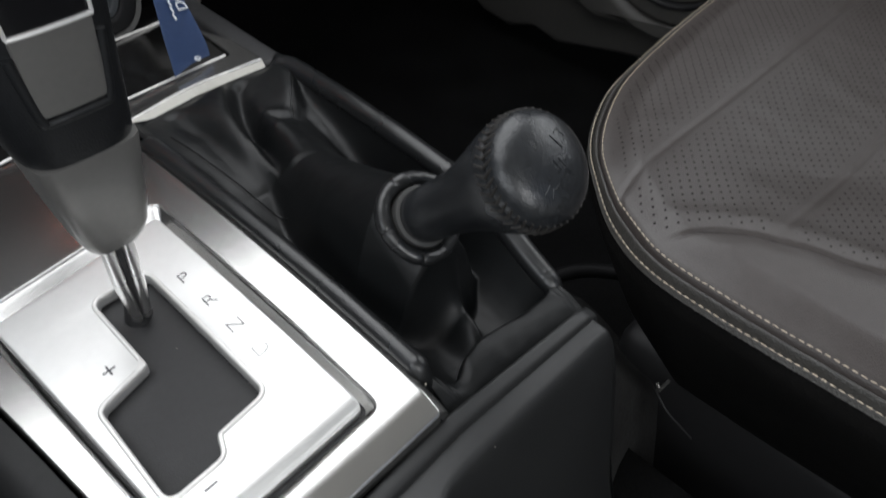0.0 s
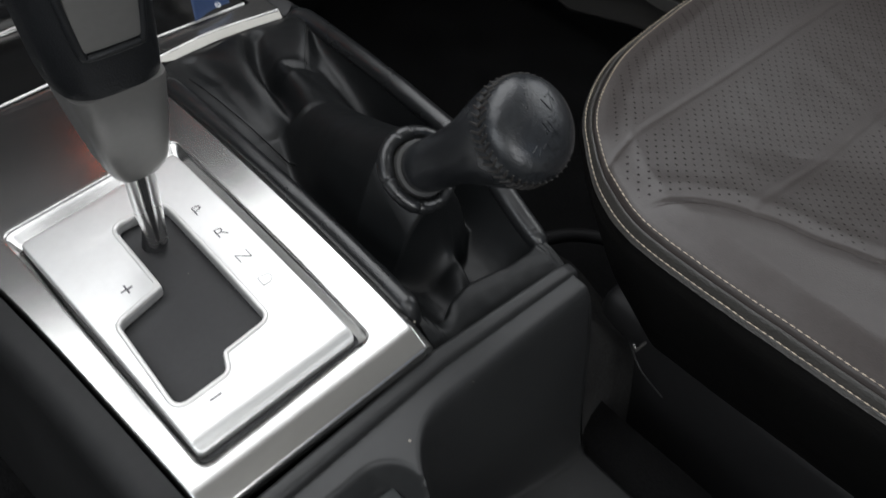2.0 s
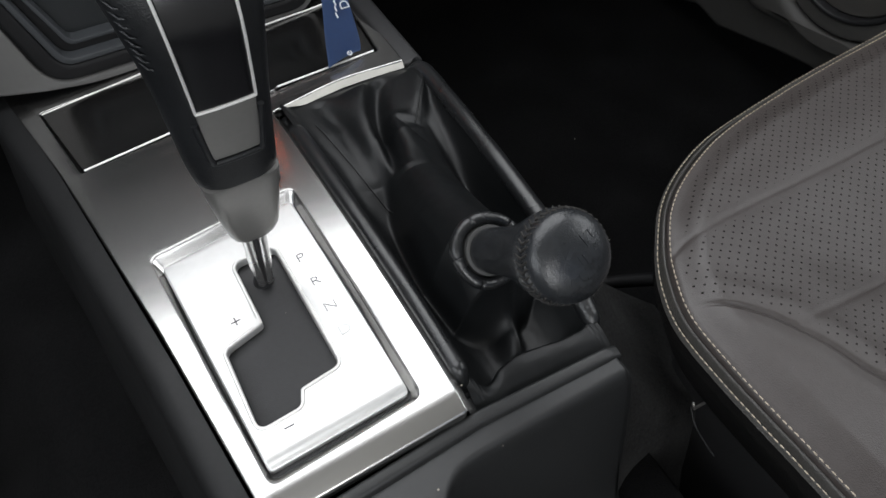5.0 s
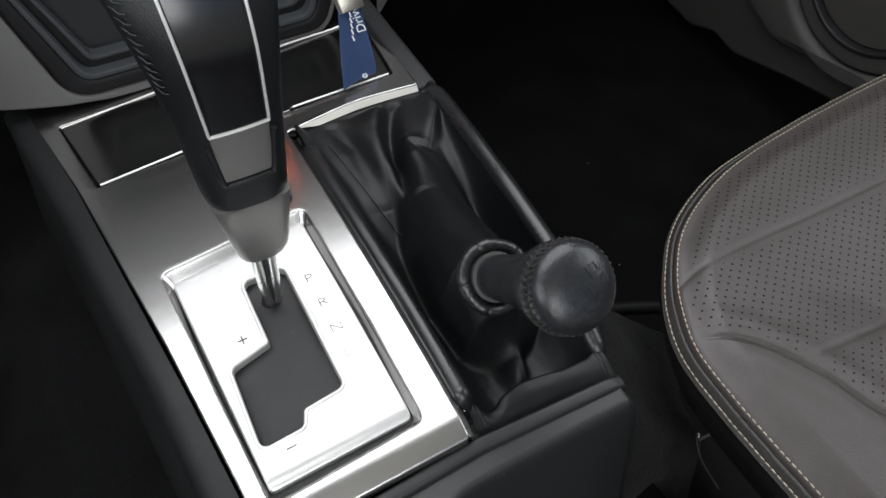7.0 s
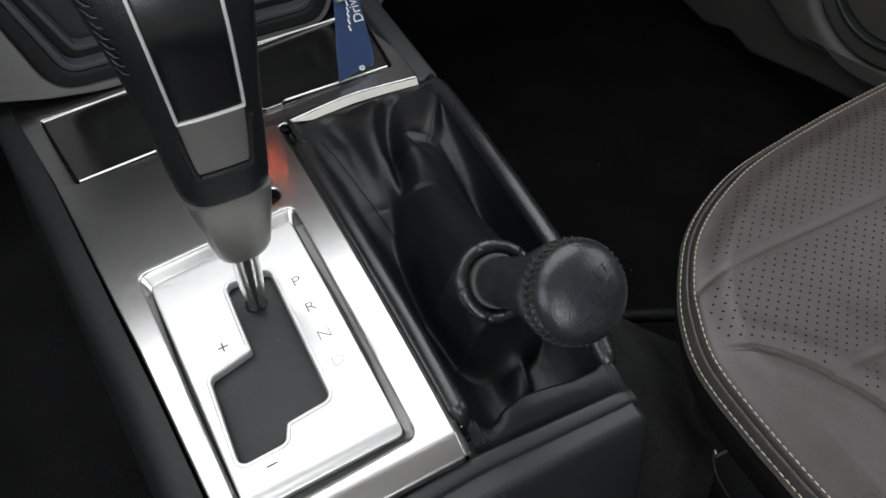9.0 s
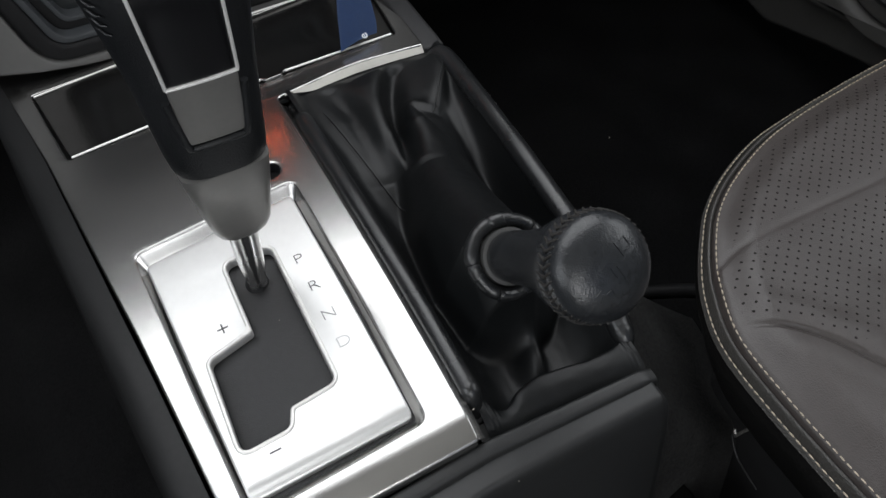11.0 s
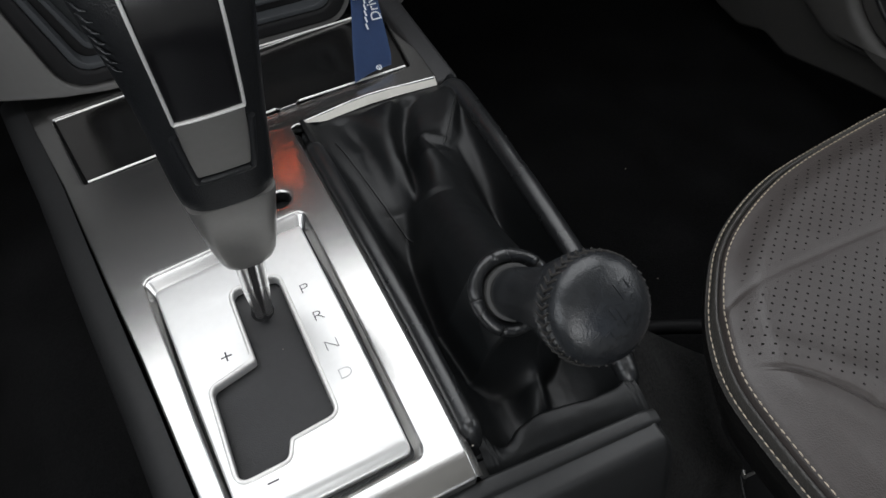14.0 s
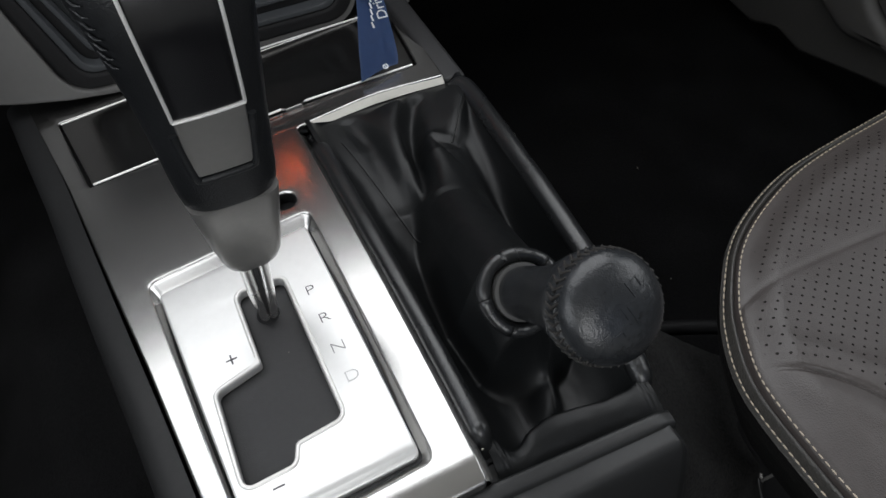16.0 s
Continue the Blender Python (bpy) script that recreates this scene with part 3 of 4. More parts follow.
def fold_height(x, y):
    z = 0.0
    for line, wl, wr, h, start in FOLDS:
        best, n = (9.0, 0.0, 1.0), len(line) - 1
        for i, (a, b) in enumerate(zip(line, line[1:])):
            ux, uy = b.x - a.x, b.y - a.y
            t = min(max(((x - a.x) * ux + (y - a.y) * uy) / (ux * ux + uy * uy), 0), 1)
            d = math.hypot(x - a.x - t * ux, y - a.y - t * uy)
            if d < best[0]:
                best = (d, (i + t) / n, (x - a.x) * uy - (y - a.y) * ux)
        d, t, side = best
        w = wl + (wr - wl) * sstep(-0.004, 0.004, -math.copysign(d, side))
        w *= 1 + 0.10 * noise.noise((x * 45, y * 45, 9))
        z += h * math.exp(-(d / w) ** 2) * (start + (1 - start) * math.sin(math.pi * t) if t < 0.5 else math.sin(math.pi * t) ** 0.8)
    return z

def soft_max(a, b, k):
    h = min(max(0.5 + 0.5 * (a - b) / k, 0), 1)
    return b + (a - b) * h + k * h * (1 - h)

CIN = COLLAR.inverted()
AXIS = (COLLAR.to_3x3() @ Vector((0, 0, 1))).normalized()
XL = lambda y: float(np.interp(y, [-0.10, 0.20], [0.0945, 0.0930]))
XR = lambda y: float(np.interp(y, [-0.10, 0.0, 0.20], [0.1985, 0.2105, 0.2205]))
def boot_height(x, y):
    low = (1 - sstep(-0.092, -0.015, y)) * sstep(0.15, 0.19, x)
    rim_z = crown(x, y) - 0.001 - 0.019 * low - 0.024 * (1 - sstep(-0.103, -0.068, y)) * (1 - low)
    dl, dr, db, df = max(x - XL(y), 0), max(XR(y) - x, 0), max(y + 0.107, 0), max(0.202 - y, 0)
    floor_z = 0.352 + 0.004 * noise.noise((x * 25, y * 25, 1))
    side = math.exp(-(dl / 0.016) ** 1.3) + math.exp(-(dr / 0.013) ** 1.4) + math.exp(-(db / 0.010) ** 1.4)
    bowl = floor_z + (rim_z - floor_z) * min(side, 1)
    # front panel sloping down to the sleeve
    panel = rim_z - 0.002 - 0.0035 * math.exp(-df / 0.006) - 0.20 * df - 1.4 * max(df - 0.04, 0) ** 2 - 4.0 * max(df - 0.090, 0) ** 2
    z = soft_max(bowl, panel, 0.016)
    # sleeve: a long cone up to the collar
    s = (y + 0.0095) / 0.1595
    ridge_x = 0.1485 + 0.023 * max(s, 0)
    if s >= 0:
        ridge_z = 0.4445 - 0.060 * s - 0.008 * math.sin(math.pi * min(s, 1)) - 0.30 * max(s - 0.88, 0) ** 1.3
    else:
        ridge_z = 0.4445 + 0.0262 * max(s, -0.215) / 0.2 - 0.42 * max(-s - 0.215, 0) ** 0.75
    half = 0.0225 + 0.002 * min(max(s, 0), 1)
    q = abs(x - ridge_x) / half
    sleeve = ridge_z - 0.017 * q ** 2.4 - 0.02 * max(q - 1, 0)
    z = soft_max(z, sleeve, 0.026)
    edge_w = min(1, min(dl, dr, db, df) / 0.008)
    z += fold_height(x, y) * edge_w + (0.0005 * noise.noise((x * 60, y * 40, 3)) + 0.0002 * noise.noise((x * 190, y * 120, 5))) * edge_w
    # stay below the collar's ring
    c = CIN @ Vector((x, y, z))
    if math.hypot(c.x, c.y) < 0.024 and c.z > -0.001:
        z -= (c.z + 0.001) / AXIS.z
    return z

def boot_point(u, v):
    y = -0.1010 + 0.3050 * v
    x = XL(y) - 0.003 + (XR(y) - XL(y) + 0.006) * u
    return Vector((x, y, boot_height(x, y)))
part("leather_boot", sheet(boot_point, 170, 330), LEATHER, gaiter, "soft creased black leather", 80)
RP = resample(rim_path, 1500)
rim3, rim_r = [], []
for p in RP:
    rear = 1 - sstep(-0.094, -0.080, p.y)
    low = (1 - sstep(-0.092, -0.015, p.y)) * sstep(0.15, 0.19, p.x)
    r = 0.0062 + 0.0012 * sstep(0.20, 0.212, p.x) - 0.0026 * sstep(0.165, 0.190, p.y) * (1 - sstep(0.212, 0.224, p.x)) - 0.0010 * rear + 0.0012 * low
    # gathered pleats at the rear corners, dents along the roll
    for cx, cy, reach in ((0.0935, -0.084, 0.009), (0.2030, -0.0850, 0.007)):
        d = math.hypot(p.x - cx, p.y - cy)
        r += 0.00008 * math.exp(-(d / reach) ** 2) * math.cos(2 * math.pi * (p.y - cy) / 0.0042)
    r += 0.0003 * noise.noise((p.x * 40, p.y * 40, 6))
    rim3.append(Vector((p.x, p.y + 0.0015 * rear, crown(p.x, p.y) - 0.004 - 0.018 * max(rear * 1.7, low * 0.92) - 0.010 * sstep(0.165, 0.190, p.y) * (1 - sstep(0.206, 0.220, p.x)))))
    rim_r.append(r)
part("frame", tube(rim3, rim_r, 16, True, 1.0), ROLL, gaiter, "padded leather edge", 80)
# leather apron over the rear edge: a lip that curls in at the corner and slopes back to the flange
APX = [0.0945, 0.1000, 0.1025, 0.1065, 0.1140, 0.1210, 0.1370, 0.1540, 0.1720, 0.1920, 0.2030]
APY = [-0.0780, -0.0830, -0.0895, -0.0958, -0.0955, -0.0908, -0.0878, -0.0896, -0.0927, -0.0930, -0.0880]
APZ = [0.3900, 0.3875, 0.3840, 0.3805, 0.3800, 0.3835, 0.3850, 0.3840, 0.3830, 0.3825, 0.3825]


def soft_line(x, xs, ys):
    return sum(float(np.interp(x + d, xs, ys)) for d in (-0.003, -0.002, -0.001, 0.0, 0.001, 0.002, 0.003)) / 7


def apron(u, v):
    x = 0.0945 + 0.1085 * u
    lip, z = soft_line(x, APX, APY), soft_line(x, APX, APZ)
    pleat = 0.0006 * math.cos(2 * math.pi * (x - 0.1995) / 0.0034) * math.exp(-((x - 0.1995) / 0.004) ** 2) + 0.0006 * math.cos(2 * math.pi * (x - 0.1020) / 0.0030) * math.exp(-((x - 0.1020) / 0.0035) ** 2)
    if v < 0.40:
        a = v / 0.40
        return Vector((x, lip + 0.0060 * (1 - a) ** 0.6, z - 0.040 * (1 - a) ** 1.8 + pleat * a))
    a = (v - 0.40) / 0.60
    end = strip_y(x) + 0.0050
    return Vector((x, lip + (end - lip) * a, z + (0.3770 - z) * a ** 1.5 + 0.0012 * math.sin(a * math.pi) + pleat * (1 - a) + 0.0004 * noise.noise((x * 90, a * 3, 2))))


part("rear_apron", sheet(apron, 150, 26), LEATHER, gaiter, "leather edge gathered at the corners", 80)
col, col_r = [], []
for k in range(160):
    a = 2 * math.pi * k / 160
    notch = sum(math.exp(-((math.sin((a - c) / 2)) / 0.022) ** 2) for c in (0.5, 1.75, 3.0, 4.1, 5.3))
    r = 0.0224 + 0.0005 * math.sin(3 * a + 1) - 0.0006 * notch
    col.append(COLLAR @ Vector((r * math.cos(a), r * math.sin(a), 0.0008 * math.sin(2 * a) - 0.0004 * notch)))
    col_r.append(0.0045 + 0.0003 * math.sin(5 * a) + 0.00007 * math.sin(23 * a + math.sin(3 * a)) - 0.0006 * notch)
part("collar", tube(col, col_r, 12, True), ROLL, gaiter, "gathered leather collar", 80)
for line, off in (([(0.2215, 0.1900), (0.2130, 0.1755), (0.1990, 0.1570), (0.1845, 0.1375)], 0.0022), ([(0.109, 0.174), (0.115, 0.142), (0.121, 0.108), (0.129, 0.075)], -0.0022)):
    flat_line = curve_points([(x, y, 0) for x, y in line], 24)
    part("seam", tube([Vector((p.x, p.y, boot_height(p.x, p.y) + 0.0002)) for p in flat_line], 0.0008, 6), LEATHER, gaiter, "raised leather seam")
    tagged(part("stitching", stitches([Vector((p.x + off, p.y, boot_height(p.x + off, p.y) + 0.0001)) for p in flat_line], 0.0024, 0.0012, 0.00028), BLACK_THREAD, gaiter, "black stitches"), kind="stuff")

# ---- transfer lever ----
transfer = thing("transfer_lever", "short lever with a stitched black leather knob", "gear lever")
part("shaft_ring", lathe([(0.0, -0.01), (0.0172, -0.01), (0.0176, 0.001), (0.0172, 0.0045), (0.0150, 0.0052), (0.0, 0.0052)], COLLAR), DULL, transfer, "dull grey ring")
part("knob", lathe([(0.0, 0.0), (0.0150, 0.003), (0.0155, 0.010), (0.0158, 0.028), (0.0166, 0.043), (0.0188, 0.057), (0.0222, 0.071), (0.0252, 0.083), (0.0270, 0.092), (0.0275, 0.0965), (0.0273, 0.0985), (0.0264, 0.0998), (0.0261, 0.1005), (0.0263, 0.1012), (0.0267, 0.1025), (0.0261, 0.1058), (0.0245, 0.1088), (0.0212, 0.1114), (0.0170, 0.1133), (0.0110, 0.1147), (0.0050, 0.1153), (0.0, 0.1154)], COLLAR, 64), KNOB, transfer, "worn black leather with a stitched seam", 80)
bms = []
for k in range(42):
    a = 2 * math.pi * k / 42
    p0 = COLLAR @ Vector((0.0277 * math.cos(a), 0.0277 * math.sin(a), 0.0955))
    p1 = COLLAR @ Vector((0.0267 * math.cos(a + 0.10), 0.0267 * math.sin(a + 0.10), 0.1003))
    p2 = COLLAR @ Vector((0.0264 * math.cos(a), 0.0264 * math.sin(a), 0.1058))
    bms.append(tube([p0, p1, p2], [0.0005, 0.0010, 0.0005], 6))
tagged(part("stitching", join(*bms), BLACK_THREAD, transfer, "dark cross stitching"), kind="stuff")
MARKS = ((0.0039, -0.0040, 110, 0.0095), (0.0062, 0.0067, 110, 0.0080), (0.0100, 0.0110, 20, 0.0045), (0.0118, 0.0090, 110, 0.0050), (0.0000, -0.0020, 110, 0.0060),
         (-0.0105, -0.0085, 30, 0.0045), (-0.0085, -0.0110, 60, 0.0040), (-0.0028, -0.0104, 110, 0.0042), (-0.0050, -0.0095, 20, 0.0040))
# worn shift pattern raised on the top: short bars
CAP = ((0.0, 0.1154), (0.0050, 0.1153), (0.0110, 0.1147), (0.0170, 0.1133), (0.0212, 0.1114), (0.0245, 0.1088))
def cap_height(x, y):
    return float(np.interp(math.hypot(x, y), [c[0] for c in CAP], [c[1] for c in CAP]))
def mark(points, r):
    pts = [COLLAR @ Vector((x, y, cap_height(x, y) + 0.0001)) for x, y in points]
    part("pressed_mark", tube(pts, r * 0.8, 6, up=AXIS), KNOB, transfer)
for x, y, a, w in MARKS:
    c, s = math.cos(radians(a)) * w / 2, math.sin(radians(a)) * w / 2
    mark([(x - c, y - s), (x - c * 0.3, y - s * 0.3), (x + c * 0.3, y + s * 0.3), (x + c, y + s)], 0.00042)

# ---- selector lever ----
lever = thing("selector_lever", "automatic gear selector with leather grip and silver inserts", "gear lever")
part("stem", tube([(0.0112, 0.0440, 0.362), (0.0108, 0.0475, 0.42), (0.0102, 0.0505, 0.47)], 0.0046, 20, up=Vector((0, 1, 0))), BLACK, lever, "dark inner rod")
for dx in (-1, 1):
    part("prong", tube([(0.0112 + dx * 0.0022, 0.0425, 0.398), (0.0112 + dx * 0.0026, 0.0428, 0.400), (0.0108 + dx * 0.0046, 0.0445, 0.424), (0.0102 + dx * 0.0056, 0.0480, 0.47)], [0.0016, 0.0029, 0.0034, 0.0036], 16, up=Vector((0, 1, 0))), PRONG, lever, "satin chromed prong")
part("stem_boot", lathe([(0.0105, 0.0), (0.0102, 0.016), (0.0086, 0.023), (0.0062, 0.034), (0.0050, 0.042), (0.0, 0.043)], pose(0.0110, 0.0485, 0.366), 24), BLACK, lever)

def oval(cx, cy, z, hx, hy, n=48, power=2.6, tilt=0.0):
    out = []
    for k in range(n):
        a = 2 * math.pi * k / n
        c, s = math.cos(a), math.sin(a)
        x = hx * math.copysign(abs(c) ** (2 / power), c)
        y = hy * math.copysign(abs(s) ** (2 / power), s)
        out.append(Vector((cx + x, cy + y, z + tilt * y)))
    return out
part("collar_cap", sections([oval(0.0105, cy, z, hx, hy, 48, pw) for z, hx, hy, cy, pw in ((0.4500, 0.0095, 0.0085, 0.0500, 3.0), (0.4508, 0.0114, 0.0100, 0.0500, 3.4), (0.4550, 0.0143, 0.0124, 0.0506, 4.5), (0.4610, 0.0166, 0.0144, 0.0516, 5.5), (0.4690, 0.0180, 0.0157, 0.0529, 6.5), (0.4705, 0.0184, 0.0161, 0.0531, 6.5), (0.4860, 0.0208, 0.0184, 0.0556, 6.5), (0.5060, 0.0238, 0.0215, 0.0585, 6.0), (0.5075, 0.0236, 0.0212, 0.0585, 6.0))]), SATIN, lever, "satin silver tapered collar", 30)
GR = ((0.5070, 0.0240, 0.0215, 0.0590), (0.5085, 0.0252, 0.0232, 0.0605), (0.515, 0.0262, 0.0242, 0.0620), (0.535, 0.0278, 0.0250, 0.0640), (0.560, 0.0296, 0.0255, 0.0650), (0.590, 0.0330, 0.0260, 0.0655), (0.620, 0.0375, 0.0265, 0.0655), (0.640, 0.0415, 0.0270, 0.0650), (0.665, 0.0440, 0.0270, 0.0640), (0.690, 0.0440, 0.0265, 0.0625), (0.710, 0.0370, 0.0240, 0.0610), (0.722, 0.026, 0.017, 0.0600))
def lean_back(z):
    return 1.6 * max(z - 0.59, 0) ** 2 + 1.35 * max(z - 0.608, 0) ** 1.5
def grip_x(z):
    return float(np.interp(z, [0.51, 0.57, 0.66, 0.72], [0.0105, 0.0110, 0.0085, 0.0070]))
part("grip", sections([oval(grip_x(z), cy + lean_back(z), z, hx, hy, 56, 3.0) for z, hx, hy, cy in GR]), GRIP, lever, "grained black leather grip", 60)
bms = []
for k in range(22):
    z = 0.598 + 0.0046 * k
    hx, hy, cy = (float(np.interp(z, [g[0] for g in GR], [g[q] for g in GR])) for q in (1, 2, 3))
    loop = oval(grip_x(z), cy + lean_back(z), z, hx + 0.0002, hy + 0.0002, 56, 3.0)
    drop = oval(grip_x(z - 0.0018), cy + lean_back(z - 0.0018), z - 0.0018, hx + 0.0002, hy + 0.0002, 56, 3.0)
    bms.append(tube([loop[32], loop[33], drop[34], drop[35]], [0.0003, 0.0007, 0.0007, 0.0003], 6))
tagged(part("stitching", join(*bms), GRIP, lever, "black blanket stitches down the grip's edge"), kind="stuff")
# inserts on the rear face
def face(z):
    zs = [g[0] for g in GR]
    return float(np.interp(z, zs, [g[3] - g[2] for g in GR])) + lean_back(z)
def insert(name, z0, z1, w0, w1, mat, label, rise, r):
    pts = rounded([Vector((-w0, z0, 0)), Vector((w0, z0, 0)), Vector((w1, z1, 0)), Vector((-w1, z1, 0))], r)
    bm = plate([pts], -0.003, 0.0, 0.0008, 2)
    for k in range(1, 14):
        zc = z0 + (z1 - z0) * k / 14
        bmesh.ops.bisect_plane(bm, geom=bm.verts[:] + bm.edges[:] + bm.faces[:], plane_co=(0, zc, 0), plane_no=(0, 1, 0))
    for k in range(-4, 5):
        bmesh.ops.bisect_plane(bm, geom=bm.verts[:] + bm.edges[:] + bm.faces[:], plane_co=(k * 0.004, 0, 0), plane_no=(1, 0, 0))
    for v in bm.verts:
        x, z, d = v.co
        v.co = Vector((x + grip_x(z), face(z) - d - rise + 3.0 * x * x, z))
    return part(name, bm, mat, lever, label)
insert("lower_insert", 0.5315, 0.5660, 0.0150, 0.0162, SATIN, "satin silver insert", 0.0012, [0.004, 0.004, 0.001, 0.001])
insert("gloss_insert", 0.5672, 0.704, 0.0155, 0.0207, GLOSS, "gloss black insert", 0.0010, 0.001)
lip = []
for a in np.linspace(0, 1, 25):
    x = -0.0182 + 0.0364 * a
    edge_in = abs(x) / 0.0182
    z = 0.5290 + 0.030 * max(edge_in - 0.80, 0) ** 1.0 / 0.20
    lip.append(Vector((grip_x(z) + x, face(z) - 0.0004 + 3.0 * x * x, z)))
part("grip_lip", tube(lip, 0.0020, 10, up=Vector((0, 1, 0))), GRIP, lever, "padded leather lip")
for s in (-1, 1):
    pts = []
    for z in np.linspace(0.5668, 0.704, 16):
        w = float(np.interp(z, [0.5672, 0.704], [0.0163, 0.0215]))
        pts.append(Vector((grip_x(z) + s * w, face(z) - 0.0014 + 3.0 * w * w, z)))
    part("trim_line", tube(pts, 0.00085, 8, up=Vector((0, 1, 0))), TRIM, lever, "thin bright trim line")
pts = [Vector((grip_x(0.5668) + x, face(0.5668) - 0.0014 + 3.0 * x * x, 0.5666)) for x in np.linspace(-0.0165, 0.0165, 9)]
part("trim_line", tube(pts, 0.0010, 8), TRIM, lever, "thin bright trim line")

# the lever leans to the passenger and back above its stem
for ob in lever.children:
    for v in ob.data.vertices:
        w, h = sstep(0.405, 0.465, v.co.z), max(v.co.z - 0.507, -0.05)
        v.co += Vector((0.0035 + 0.015 * h, -0.0026 - 0.020 * h, 0.0030)) * w

# ---- seat ----
seat = thing("front_seat", "grey-brown perforated leather seat with tan stitching", "seat")
outline = [(0.262, -0.60), (0.2530, -0.42), (0.2470, -0.30), (0.2445, -0.235), (0.2425, -0.18), (0.2435, -0.14), (0.2475, -0.118), (0.2575, -0.095), (0.2735, -0.0690), (0.2985, -0.0415), (0.3305, -0.0205), (0.3780, -0.0010), (0.4210, 0.0090), (0.4720, 0.0155), (0.5230, 0.0210), (0.6090, 0.0265), (0.720, 0.0325), (0.800, 0.036), (0.850, 0.020), (0.875, -0.04), (0.882, -0.30), (0.882, -0.60)]
edge = curve_points([(x, y, 0.400) for x, y in outline], 15)

SEAMS = [[(0.272, -0.0850), (0.288, -0.0785), (0.340, -0.0770), (0.44, -0.0775), (0.62, -0.0770), (0.80, -0.0765)],
         [(0.2612, -0.1226), (0.2700, -0.1287), (0.2839, -0.1400), (0.2950, -0.1530), (0.3050, -0.1690), (0.3130, -0.1850), (0.3195, -0.2010), (0.3250, -0.2180), (0.3330, -0.2370), (0.3460, -0.2660), (0.367, -0.36), (0.375, -0.55)],
         [(0.3060, -0.1710), (0.33, -0.1712), (0.36, -0.1725), (0.43, -0.1745), (0.60, -0.1770), (0.78, -0.178)], [(0.3360, -0.2440), (0.40, -0.2430), (0.60, -0.2440), (0.78, -0.245)]]
WELTED = (True, False, True, True)
SEAM_LINES = [curve_points([(x, y, 0) for x, y in s], 12) for s in SEAMS]
SEAM_XY = [np.array([(p.x, p.y) for p in s]) for s in SEAM_LINES]
EDGE_XY = np.array([(p.x, p.y) for p in edge])

def offset(pts, d, z):
    out = []
    for i, p in enumerate(pts):
        a, b = pts[max(i - 1, 0)], pts[min(i + 1, len(pts) - 1)]
        t = (b - a).normalized()
        nrm = Vector((-t.y, t.x, 0))
        out.append(Vector((p.x + nrm.x * d, p.y + nrm.y * d, z)))
    return out


def poly_dist(poly, X, Y):
    """Distance of many places to one line in the plan."""
    best = np.full(X.shape, 9.0)
    for (ax, ay), (bx, by) in zip(poly[:-1], poly[1:]):
        dx, dy = bx - ax, by - ay
        t = np.clip(((X - ax) * dx + (Y - ay) * dy) / (dx * dx + dy * dy + 1e-12), 0, 1)
        best = np.minimum(best, (X - ax - t * dx) ** 2 + (Y - ay - t * dy) ** 2)
    return np.sqrt(best)


def step_np(a, b, x):
    t = np.clip((x - a) / (b - a), 0, 1)
    return t * t * (3 - 2 * t)


def seat_heights(X, Y):
    d = poly_dist(EDGE_XY[::2], X, Y)
    roll = 0.012 * (1 - step_np(-0.095, -0.045, Y)) + 0.009 * step_np(0.34, 0.44, X) + 0.002
    z = 0.3972 - roll * (1 - step_np(-0.004, 0.013, d)) + 0.0018 * step_np(0.0, 0.002, d) + 0.0090 * step_np(0.0086, 0.034, d) - 0.019 * step_np(0.05, 0.22, d)
    z += 0.0016 * np.exp(-((d - 0.0051) / 0.0014) ** 2) - 0.0026 * np.exp(-((d - 0.0030) / 0.0008) ** 2) - 0.0026 * np.exp(-((d - 0.0074) / 0.0008) ** 2)
    near = np.full(X.shape, 9.0)
    for s, welt in zip(SEAM_XY, WELTED):
        q = poly_dist(s[::2], X, Y)
        near = np.minimum(near, q)
        if welt:
            z += -0.0007 * np.exp(-(q / 0.0022) ** 2) + 0.0006 * np.exp(-((q - 0.017) / 0.012) ** 2)
        else:
            z += (-0.0030 * np.exp(-(q / 0.0015) ** 2) + 0.0012 * np.exp(-((q - 0.014) / 0.009) ** 2)) * step_np(0.258, 0.286, X)
    wave = np.array([0.0010 * noise.noise((x * 14, y * 14, 7)) + 0.0005 * noise.noise((x * 45, y * 45, 2)) for x, y in zip(X.ravel(), Y.ravel())])
    return z + wave.reshape(X.shape), d, near


mid = Vector((0.56, -0.30, 0.40))
s_in = (np.linspace(0, 1, 330) ** 1.25 * 0.9995)[:, None]
ex, ey = EDGE_XY[:, 0][None, :], EDGE_XY[:, 1][None, :]
inner = offset(edge, -0.016, 0)
ix, iy = np.array([p.x for p in inner])[None, :], np.array([p.y for p in inner])[None, :]
rim_s = np.linspace(0, 1, 33)[:, None]
GX = np.vstack([ex + (ix - ex) * rim_s, (ix + (mid.x - ix) * s_in)[1:]])
GY = np.vstack([ey + (iy - ey) * rim_s, (iy + (np.minimum(iy * 0.6 - 0.15, -0.16) - iy) * s_in)[1:]])
GZ, GD, GN = seat_heights(GX, GY)
line_g = SEAM_XY[1]
limit = np.where(GX < line_g[-1, 0], np.interp(GX, line_g[:, 0], line_g[:, 1]), -0.60)
punched = (GD > 0.0165) & (GY > limit + 0.006) & (GN > 0.0065)
bands = [bmesh.new(), bmesh.new()]
